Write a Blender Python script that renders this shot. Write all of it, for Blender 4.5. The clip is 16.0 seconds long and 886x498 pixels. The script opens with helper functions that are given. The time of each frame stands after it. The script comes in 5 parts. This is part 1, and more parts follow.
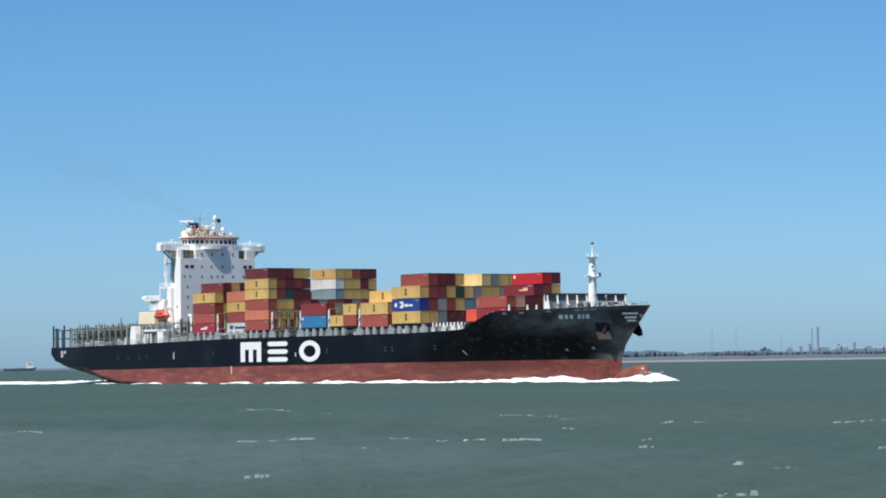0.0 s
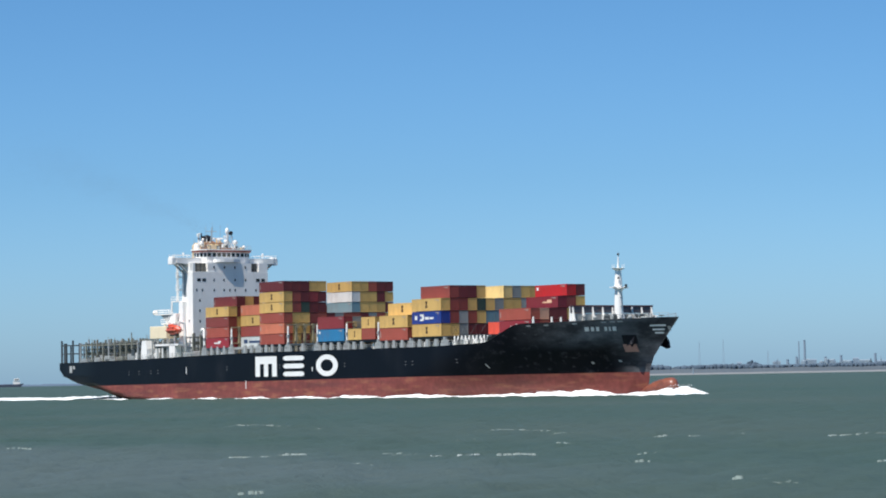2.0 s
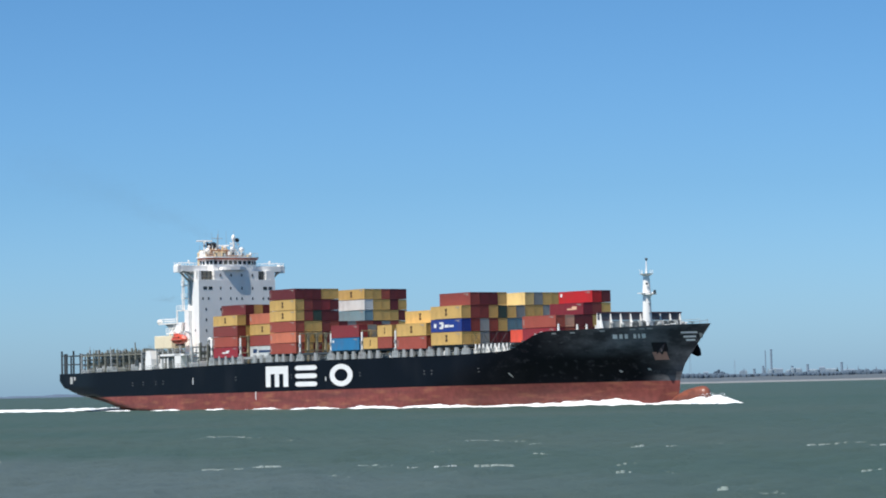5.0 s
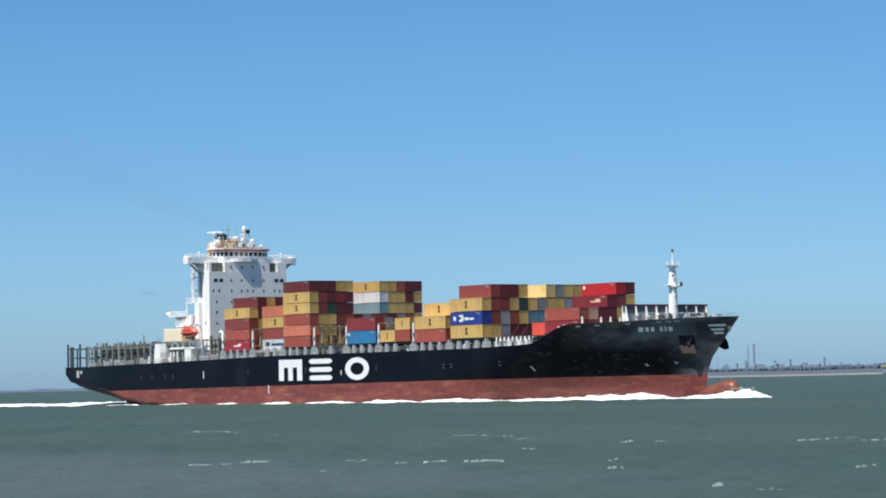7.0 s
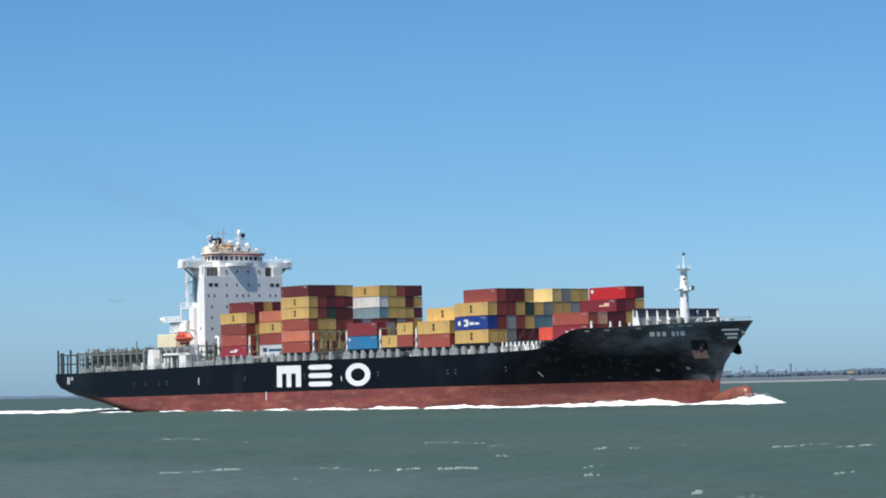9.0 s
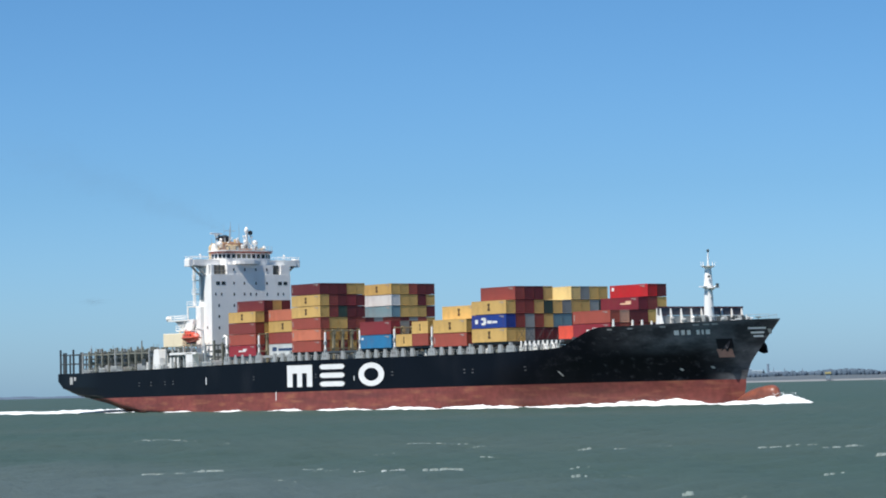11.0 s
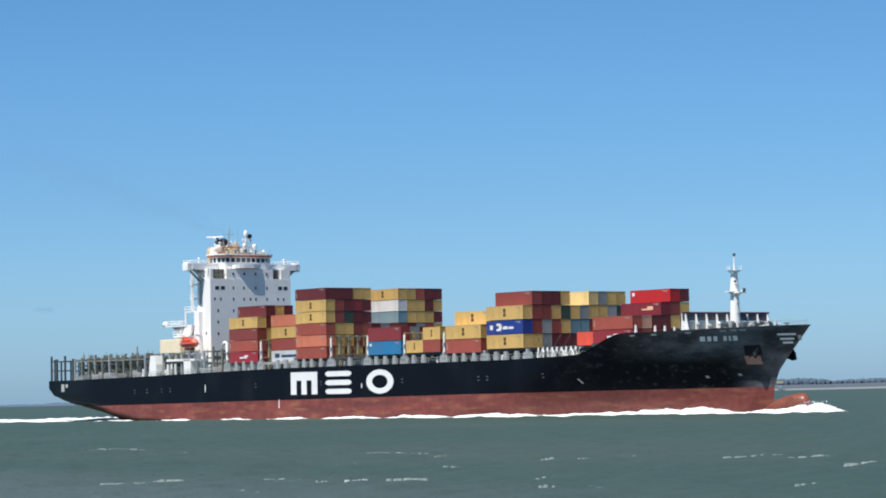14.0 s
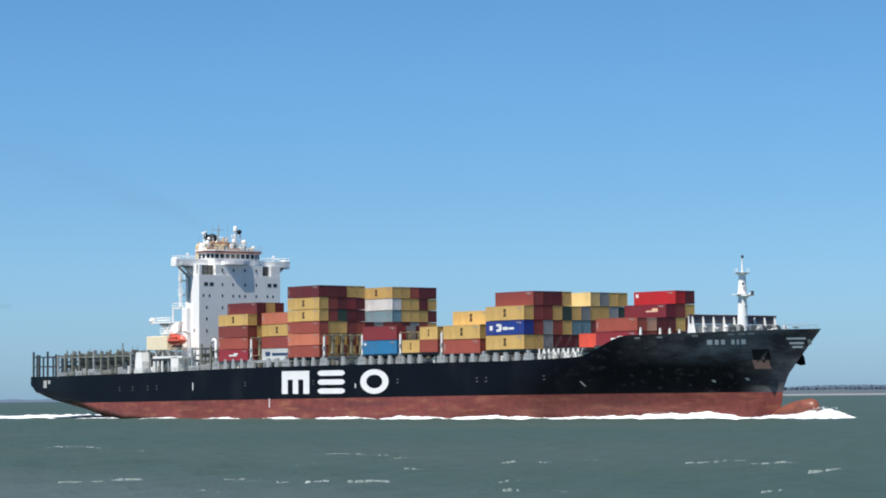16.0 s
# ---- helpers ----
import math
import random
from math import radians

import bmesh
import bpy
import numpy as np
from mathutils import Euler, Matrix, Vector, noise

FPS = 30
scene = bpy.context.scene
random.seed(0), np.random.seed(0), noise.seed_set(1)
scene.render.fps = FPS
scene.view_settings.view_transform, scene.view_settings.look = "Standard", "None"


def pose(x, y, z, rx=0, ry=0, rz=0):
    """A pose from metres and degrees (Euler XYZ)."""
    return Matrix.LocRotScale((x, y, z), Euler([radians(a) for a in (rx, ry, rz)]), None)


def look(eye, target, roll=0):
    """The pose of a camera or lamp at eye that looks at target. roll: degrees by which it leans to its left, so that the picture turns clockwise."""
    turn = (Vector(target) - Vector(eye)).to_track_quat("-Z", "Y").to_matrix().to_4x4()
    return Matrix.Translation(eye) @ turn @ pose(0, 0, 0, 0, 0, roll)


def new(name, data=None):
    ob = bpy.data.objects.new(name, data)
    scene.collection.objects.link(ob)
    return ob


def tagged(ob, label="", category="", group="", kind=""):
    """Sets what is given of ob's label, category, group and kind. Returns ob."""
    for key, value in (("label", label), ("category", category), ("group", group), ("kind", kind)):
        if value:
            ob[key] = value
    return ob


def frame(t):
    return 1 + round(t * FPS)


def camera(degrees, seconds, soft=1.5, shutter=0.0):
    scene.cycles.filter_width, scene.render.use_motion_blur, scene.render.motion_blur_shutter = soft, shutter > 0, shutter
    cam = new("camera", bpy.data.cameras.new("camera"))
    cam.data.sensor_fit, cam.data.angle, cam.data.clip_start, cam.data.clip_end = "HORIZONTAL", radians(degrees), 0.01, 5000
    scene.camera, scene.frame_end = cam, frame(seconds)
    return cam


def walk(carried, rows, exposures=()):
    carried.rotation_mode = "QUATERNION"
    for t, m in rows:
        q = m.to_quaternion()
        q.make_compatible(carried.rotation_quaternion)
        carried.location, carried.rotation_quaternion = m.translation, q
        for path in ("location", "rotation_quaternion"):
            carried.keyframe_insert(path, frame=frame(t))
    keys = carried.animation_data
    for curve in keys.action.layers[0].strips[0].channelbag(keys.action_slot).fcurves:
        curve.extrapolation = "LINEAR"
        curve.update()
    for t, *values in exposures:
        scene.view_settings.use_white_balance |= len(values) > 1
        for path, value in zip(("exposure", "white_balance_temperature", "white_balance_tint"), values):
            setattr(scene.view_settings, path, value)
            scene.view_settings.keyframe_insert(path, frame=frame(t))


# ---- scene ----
SECONDS = 16.0
EYE = Vector((0.0, 0.0, 4.82))
cam = camera(17.87, SECONDS, soft=1.9)


def aim(yaw, pitch, roll):
    """A camera pose at the shore: yaw to the left of +y, pitch upward, roll, in degrees."""
    y, p = radians(yaw), radians(pitch)
    way = Vector((-math.sin(y) * math.cos(p), math.cos(y) * math.cos(p), math.sin(p)))
    return look(EYE, EYE + way * 100, roll)


walk(cam, [(t, aim(yaw, pitch, roll)) for t, yaw, pitch, roll in (
    (0, 56.830, 2.292, -0.809), (0.5, 56.724, 2.320, -0.833), (1, 56.613, 2.454, -0.892), (1.5, 56.581, 2.517, -0.961), (2, 56.555, 2.580, -1.045), (2.5, 56.439, 2.748, -1.215), (3, 56.315, 2.831, -1.279), (3.5, 56.229, 2.849, -1.285), (6, 55.635, 2.668, -1.320), (6.5, 55.576, 2.595, -1.350), (7, 55.529, 2.665, -1.234), (7.5, 55.280, 2.769, -1.142), (8, 55.060, 2.762, -1.113), (8.5, 54.971, 2.721, -1.212), (9, 54.847, 2.789, -1.305), (11.5, 54.131, 2.817, -1.288), (12, 53.815, 2.882, -1.218), (12.5, 53.704, 2.874, -1.221), (13, 53.604, 2.875, -1.322), (13.5, 53.540, 2.961, -1.355), (14, 53.434, 2.954, -1.249), (14.5, 53.073, 2.917, -1.019), (15, 52.811, 3.068, -0.831), (15.5, 52.678, 3.114, -0.808), (16, 52.562, 2.976, -0.526))])

# ---- the ship's course: it runs along +x at a steady 14 knots ----
SPEED, START_X, LANE_Y = 7.194, -748.22, 368.43
course = []


TRIM = pose(-0.067, -0.118, 0.697, -0.1357, 0.1302, 0.0)  # a slight list and trim


def ship_pose(t, m=TRIM):
    return Matrix.Translation((START_X + SPEED * t, LANE_Y, 0)) @ m


def afloat(ob, m=Matrix(), level=False):
    """Remember a thing that rides on the ship (or level on the water beside it), with its pose in the ship's space."""
    m = m if level else TRIM @ m
    ob.matrix_basis = ship_pose(0, m)
    course.append((ob, m))
    return ob


# ---- world and sun ----
SUN_TO = Vector((0.25, -1.0, 1.8)).normalized()
world = bpy.data.worlds.new("world")
scene.world = world
world.use_nodes = True
wn = world.node_tree.nodes
sky = wn.new("ShaderNodeTexSky")
sky.sky_type, sky.sun_disc = "NISHITA", False
sky.sun_elevation = math.asin(SUN_TO.z)
sky.sun_rotation = math.atan2(SUN_TO.x, SUN_TO.y)
sky.altitude, sky.air_density, sky.dust_density, sky.ozone_density = 0, 1.0, 0.6, 2.0
wn["Background"].inputs["Strength"].default_value = 0.08
tint = wn.new("ShaderNodeVectorMath")
tint.operation = "MULTIPLY"
wco = wn.new("ShaderNodeTexCoord")
wxyz = wn.new("ShaderNodeSeparateXYZ")
world.node_tree.links.new(wco.outputs["Generated"], wxyz.inputs[0])
air = wn.new("ShaderNodeValToRGB")
air.color_ramp.elements[0].position, air.color_ramp.elements[0].color = 0.0, (0.55, 0.89, 1.48, 1)
air.color_ramp.elements[1].position, air.color_ramp.elements[1].color = 0.25, (0.30, 0.585, 0.80, 1)
mid = air.color_ramp.elements.new(0.07)
mid.color = (0.41, 0.715, 1.12, 1)
world.node_tree.links.new(wxyz.outputs["Z"], air.inputs["Fac"])
world.node_tree.links.new(air.outputs[0], tint.inputs[1])
world.node_tree.links.new(sky.outputs[0], tint.inputs[0])
world.node_tree.links.new(tint.outputs[0], wn["Background"].inputs["Color"])
sun = new("sun", bpy.data.lights.new("sun", "SUN"))
sun.data.energy, sun.data.angle, sun.data.color = 4.15, radians(0.53), (1.0, 0.95, 0.885)
sun.matrix_world = look(SUN_TO * 200, (0, 0, 0))
scene.view_settings.exposure = 0.54


# ---- materials ----
def material(name, colour, rough=0.5, metal=0.0, gloss=0.5, vary=0.12, scale=0.6, fine=9.0, bump=0.0, stain=None, per_object=0.0, scuff=None):
    """A surface with broad and fine variation, an optional stain colour and fine relief."""
    m = bpy.data.materials.new(name)
    m.use_nodes = True
    n, l = m.node_tree.nodes, m.node_tree.links
    b = n["Principled BSDF"]
    co = n.new("ShaderNodeTexCoord")
    broad = n.new("ShaderNodeTexNoise")
    broad.inputs["Scale"].default_value, broad.inputs["Detail"].default_value = scale, 5
    grain = n.new("ShaderNodeTexNoise")
    grain.inputs["Scale"].default_value, grain.inputs["Detail"].default_value = fine, 3
    for tex in (broad, grain):
        l.new(co.outputs["Object"], tex.inputs["Vector"])
    add = n.new("ShaderNodeMath")
    add.operation = "ADD"
    l.new(broad.outputs["Fac"], add.inputs[0])
    l.new(grain.outputs["Fac"], add.inputs[1])
    level = n.new("ShaderNodeMapRange")
    level.inputs["From Min"].default_value, level.inputs["From Max"].default_value = 0.6, 1.4
    level.inputs["To Min"].default_value, level.inputs["To Max"].default_value = 1 - vary, 1 + vary
    l.new(add.outputs[0], level.inputs["Value"])
    last = level.outputs[0]
    if per_object:
        info = n.new("ShaderNodeObjectInfo")
        own = n.new("ShaderNodeMapRange")
        own.inputs["To Min"].default_value, own.inputs["To Max"].default_value = 1 - per_object, 1 + per_object
        l.new(info.outputs["Random"], own.inputs["Value"])
        times = n.new("ShaderNodeMath")
        times.operation = "MULTIPLY"
        l.new(last, times.inputs[0])
        l.new(own.outputs[0], times.inputs[1])
        last = times.outputs[0]
    mix = n.new("ShaderNodeVectorMath")
    mix.operation = "SCALE"
    mix.inputs[0].default_value = colour
    l.new(last, mix.inputs["Scale"])
    out = mix.outputs[0]
    for stain in (stain, scuff):
        if not stain:
            continue
        st = n.new("ShaderNodeTexNoise")
        st.inputs["Scale"].default_value, st.inputs["Detail"].default_value = 1.0, 6
        mp = n.new("ShaderNodeMapping")
        mp.inputs["Scale"].default_value = stain[2] if len(stain) > 2 else (0.5, 0.5, 0.12)
        l.new(co.outputs["Object"], mp.inputs["Vector"])
        l.new(mp.outputs[0], st.inputs["Vector"])
        rp = n.new("ShaderNodeMapRange")
        rp.inputs["From Min"].default_value, rp.inputs["From Max"].default_value = 0.52, 0.72
        rp.inputs["To Max"].default_value = stain[1]
        l.new(st.outputs["Fac"], rp.inputs["Value"])
        mx = n.new("ShaderNodeMix")
        mx.data_type = "RGBA"
        l.new(rp.outputs[0], mx.inputs["Factor"])
        l.new(out, mx.inputs["A"])
        mx.inputs["B"].default_value = (*stain[0], 1)
        out = mx.outputs["Result"]
    l.new(out, b.inputs["Base Color"])
    b.inputs["Roughness"].default_value, b.inputs["Metallic"].default_value = rough, metal
    b.inputs["Specular IOR Level"].default_value = gloss
    if bump:
        bp = n.new("ShaderNodeBump")
        bp.inputs["Strength"].default_value, bp.inputs["Distance"].default_value = bump, 0.05
        l.new(grain.outputs["Fac"], bp.inputs["Height"])
        l.new(bp.outputs[0], b.inputs["Normal"])
    return m


RUST = (0.16, 0.06, 0.03)
HULL_BLACK = material("hull_black", (0.0032, 0.004, 0.0075), 0.34, gloss=0.13, vary=0.3, scale=0.12, fine=1.5, bump=0.2, stain=((0.05, 0.05, 0.055), 0.12, (0.10, 0.3, 0.05)))


def bow_sheen_wear(m):
    """Pale grey painted as sheen on the upper flare and round the stem, with chalky rubbed blotches and fine scratches.
    """
    n, l = m.node_tree.nodes, m.node_tree.links
    b = n["Principled BSDF"]
    base = b.inputs["Base Color"].links[0].from_socket
    co, xyz = n.new("ShaderNodeTexCoord"), n.new("ShaderNodeSeparateXYZ")
    l.new(co.outputs["Object"], xyz.inputs[0])

    def blotch(scale, lo, hi):
        tex, mp, rng = n.new("ShaderNodeTexNoise"), n.new("ShaderNodeMapping"), n.new("ShaderNodeMapRange")
        mp.inputs["Scale"].default_value = scale
        tex.inputs["Scale"].default_value, tex.inputs["Detail"].default_value = 1.0, 8
        tex.inputs["Roughness"].default_value = 0.62
        l.new(co.outputs["Object"], mp.inputs["Vector"])
        l.new(mp.outputs[0], tex.inputs["Vector"])
        rng.inputs["From Min"].default_value, rng.inputs["From Max"].default_value = lo, hi
        l.new(tex.outputs["Fac"], rng.inputs["Value"])
        return rng.outputs[0]

    def band(socket, lo, hi, top=1.0):
        rng = n.new("ShaderNodeMapRange")
        rng.interpolation_type = "SMOOTHSTEP"
        rng.inputs["From Min"].default_value, rng.inputs["From Max"].default_value = lo, hi
        rng.inputs["To Max"].default_value = top
        l.new(socket, rng.inputs["Value"])
        return rng.outputs[0]

    def calc(op, p, q):
        node = n.new("ShaderNodeMath")
        node.operation = op
        for sock, v in zip(node.inputs, (p, q)):
            if isinstance(v, float):
                sock.default_value = v
            else:
                l.new(v, sock)
        return node.outputs[0]

    upper = calc("MULTIPLY", band(xyz.outputs["X"], 222, 246), band(xyz.outputs["Z"], 9.2, 12.0))
    stem = band(xyz.outputs["X"], 247, 254)
    sheen_worn = calc("MAXIMUM", upper, stem)
    patches = calc("MULTIPLY", sheen_worn, calc("ADD", calc("MULTIPLY", blotch((0.09, 0.1, 0.22), 0.40, 0.64), 0.68), 0.2))
    scratches = calc("MULTIPLY", band(xyz.outputs["X"], 196, 236), calc("MULTIPLY", blotch((0.5, 0.5, 0.9), 0.56, 0.74), 0.35))
    both = calc("MINIMUM", calc("ADD", patches, scratches), 1.0)
    mx = n.new("ShaderNodeMix")
    mx.data_type = "RGBA"
    l.new(both, mx.inputs["Factor"])
    l.new(base, mx.inputs["A"])
    mx.inputs["B"].default_value = (0.185, 0.188, 0.2, 1)
    l.new(mx.outputs["Result"], b.inputs["Base Color"])


bow_sheen_wear(HULL_BLACK)
BOOT_RED = material("boot_red", (0.208, 0.055, 0.045), 0.5, gloss=0.3, vary=0.34, scale=0.08, fine=0.9, bump=0.2, stain=((0.075, 0.034, 0.036), 0.5, (0.035, 0.3, 0.5)), scuff=((0.36, 0.15, 0.08), 0.6, (0.16, 0.3, 0.9)))
BULB_RED = material("bulb_red", (0.215, 0.07, 0.043), 0.35, vary=0.4, scale=0.6, fine=3.0, bump=0.6, stain=((0.12, 0.06, 0.05), 0.6, (0.3, 0.4, 0.9)))
SHIP_WHITE = material("ship_white", (0.88, 0.865, 0.83), 0.45, vary=0.04, scale=0.3, fine=3, stain=((0.60, 0.53, 0.46), 0.18))
LETTER_WHITE = material("letter_white", (0.82, 0.82, 0.80), 0.5, vary=0.05)
LETTER_WORN = material("letter_worn", (0.42, 0.42, 0.40), 0.6, vary=0.3, fine=3)
SIDE_PALE = material("side_pale", (0.12, 0.12, 0.125), 0.6, vary=0.3, fine=3)
DECK_GREY = material("deck_grey", (0.33, 0.35, 0.35), 0.6, vary=0.2, stain=(RUST, 0.35))
DECK_GREEN = material("deck_green", (0.10, 0.14, 0.11), 0.7, vary=0.2)
STEEL_DARK = material("steel_dark", (0.05, 0.06, 0.065), 0.6, vary=0.25)
FRAME_OLIVE = material("frame_olive", (0.205, 0.21, 0.175), 0.65, vary=0.25, stain=(RUST, 0.4))
LASHING_TAN = material("lashing_tan", (0.34, 0.29, 0.18), 0.65, vary=0.25, stain=(RUST, 0.4))
GLASS_DARK = material("glass_dark", (0.012, 0.014, 0.018), 0.12, vary=0.1)
# lighter copy of the glass, sunlight put into its colour
GLASS_SUN = material("glass_sun", (0.13, 0.12, 0.09), 0.15, vary=0.2)
ORANGE = material("lifeboat_orange", (0.56, 0.075, 0.035), 0.4, vary=0.08)
BUFF = material("buff_paint", (0.70, 0.52, 0.30), 0.5, vary=0.06, stain=((0.5, 0.3, 0.15), 0.3))
CREAM = material("cream_paint", (0.84, 0.72, 0.50), 0.5, vary=0.06, stain=((0.6, 0.42, 0.25), 0.25))
BAND_RED = material("band_red", (0.48, 0.13, 0.08), 0.5, vary=0.1)
TAN_ORANGE = material("mast_tan", (0.50, 0.27, 0.16), 0.5, vary=0.1)
MAROON_PLATE = material("maroon_plate", (0.12, 0.04, 0.05), 0.6, vary=0.2)
SLATE_PLATE = material("slate_plate", (0.075, 0.075, 0.095), 0.6, vary=0.25, stain=(RUST, 0.3))
BLACK = material("funnel_black", (0.012, 0.013, 0.018), 0.6, gloss=0.15, vary=0.2)

BOX_COLOURS = {
    "M": ("maroon", (0.135, 0.022, 0.024)), "R": ("brown-red", (0.24, 0.05, 0.04)), "r": ("rust-red", (0.34, 0.075, 0.05)),
    "O": ("orange-red", (0.56, 0.17, 0.095)), "Y": ("yellow", (0.60, 0.385, 0.125)), "y": ("cream yellow", (0.72, 0.53, 0.22)),
    "G": ("grey", (0.27, 0.28, 0.27)), "g": ("dark green", (0.035, 0.06, 0.045)), "B": ("cobalt blue", (0.015, 0.045, 0.24)),
    "b": ("light blue", (0.03, 0.20, 0.40)), "W": ("white", (0.72, 0.72, 0.70)), "P": ("crimson", (0.29, 0.027, 0.038)), "D": ("deep crimson", (0.16, 0.017, 0.026)),
    "S": ("scarlet", (0.484, 0.018, 0.020)), "K": ("slate blue-grey", (0.17, 0.28, 0.32)), "T": ("tan pink", (0.62, 0.33, 0.23)),
    "Q": ("crimson red", (0.235, 0.032, 0.036)), "L": ("coral red", (0.80, 0.10, 0.06)), "w": ("pale grey", (0.50, 0.53, 0.52)),
}
BOX_PAINT = {k: material("paint_" + v[0].replace(" ", "_").replace("-", "_"), v[1], 0.5, vary=0.14, scale=0.35, fine=4, stain=(RUST, 0.22, (0.6, 0.6, 0.25)), per_object=0.12) for k, v in BOX_COLOURS.items()}


# ---- mesh helpers ----
def mesh_of(name, verts, faces, mat, smooth=False):
    me = bpy.data.meshes.new(name)
    me.from_pydata([tuple(v) for v in verts], [], faces)
    me.materials.append(mat)
    if smooth:
        me.polygons.foreach_set("use_smooth", [True] * len(me.polygons))
    me.update()
    return me


def part(name, bm, mat, parent, label="", smooth=False):
    me = bpy.data.meshes.new(name)
    bmesh.ops.recalc_face_normals(bm, faces=bm.faces)
    bm.to_mesh(me)
    bm.free()
    me.materials.append(mat)
    if smooth:
        me.polygons.foreach_set("use_smooth", [True] * len(me.polygons))
    ob = new(name, me)
    ob.parent = parent
    return tagged(ob, label)


def box(bm, x0, x1, y0, y1, z0, z1, bevel=0.0):
    r = bmesh.ops.create_cube(bm, size=1, matrix=Matrix.Translation(((x0 + x1) / 2, (y0 + y1) / 2, (z0 + z1) / 2)) @ Matrix.Diagonal((x1 - x0, y1 - y0, z1 - z0, 1)))
    if bevel:
        es = list({e for v in r["verts"] for e in v.link_edges})
        bmesh.ops.bevel(bm, geom=es, offset=bevel, segments=1, affect="EDGES")
    return bm


def boxes(rows, bevel=0.0):
    bm = bmesh.new()
    for row in rows:
        box(bm, *row, bevel)
    return bm


def bar(bm, a, b, r=0.1, r2=None, sides=8):
    a, b = Vector(a), Vector(b)
    d = b - a
    m = Matrix.Translation((a + b) / 2) @ d.to_track_quat("Z", "Y").to_matrix().to_4x4()
    bmesh.ops.create_cone(bm, cap_ends=True, segments=sides, radius1=r, radius2=r if r2 is None else r2, depth=d.length, matrix=m)
    return bm


def ball(bm, c, r, scale=(1, 1, 1), seg=14):
    bmesh.ops.create_uvsphere(bm, u_segments=seg, v_segments=seg // 2 + 2, radius=r, matrix=Matrix.Translation(c) @ Matrix.Diagonal((*scale, 1)))
    return bm


def prism(bm, pts, axis, a, b):
    """A closed outline in the two other axes, drawn out from a to b along axis."""
    def place(p, c):
        q = list(p)
        q.insert("xyz".index(axis), c)
        return bm.verts.new(q)
    f0, f1 = [place(p, a) for p in pts], [place(p, b) for p in pts]
    bm.faces.new(f0)
    bm.faces.new(f1[::-1])
    for i in range(len(pts)):
        j = (i + 1) % len(pts)
        bm.faces.new((f0[i], f1[i], f1[j], f0[j]))
    return bm


def smoothstep(a, b, x):
    t = min(1.0, max(0.0, (x - a) / (b - a)))
    return t * t * (3 - 2 * t)


# ---- sea ----
DRIFT = Vector((0.73, -0.26, 0))  # the current, in metres a second
drifting = []
WAVES = []
_rng = np.random.default_rng(5)
for _k in range(30):
    _lam = 1.6 * 1.14 ** _k if _k < 20 else _rng.uniform(4, 14)
    _th = radians(215) + _rng.normal(0, 0.6)
    WAVES.append((0.0095 * min(_lam, 4.5) ** 0.72, 2 * math.pi / _lam * math.cos(_th), 2 * math.pi / _lam * math.sin(_th), _rng.uniform(0, 6.3)))


def sea_z(x, y):
    """Height of the chop at a place."""
    return sum(a * np.sin(kx * x + ky * y + p) for a, kx, ky, p in WAVES)


def build_sea():
    fine = np.radians(np.linspace(38, 72, 401))
    rest = np.radians(np.linspace(72, 398, 110)[1:-1])
    ang = np.concatenate([fine, rest])
    rad = np.concatenate([[2, 40], np.geomspace(90, 1600, 420), np.geomspace(1700, 4900, 30)])
    a, r = np.meshgrid(ang, rad)
    x, y = -np.sin(a) * r, np.cos(a) * r
    z = sea_z(x, y) * np.clip(900 / r, 0, 1) ** 1.3
    n, m = x.shape
    verts = np.stack([x, y, z], -1).reshape(-1, 3)
    i = np.arange(n - 1)[:, None] * m
    j = np.arange(m)[None, :]
    k = (j + 1) % m
    faces = np.stack([i + j, i + k, i + m + k, i + m + j], -1).reshape(-1, 4)
    me = bpy.data.meshes.new("sea")
    me.from_pydata(verts.tolist() + [[0.0, 0.0, 0.0]], [], faces.tolist() + [[len(verts), q, (q + 1) % m] for q in range(m)])
    me.polygons.foreach_set("use_smooth", [True] * len(me.polygons))
    me.materials.append(sea_material())
    ob = new("water", me)
    drifting.append((ob, Vector((0, 0, 0))))
    tagged(ob, "choppy grey-green sea water reaching to the horizon", "water", kind="structure")


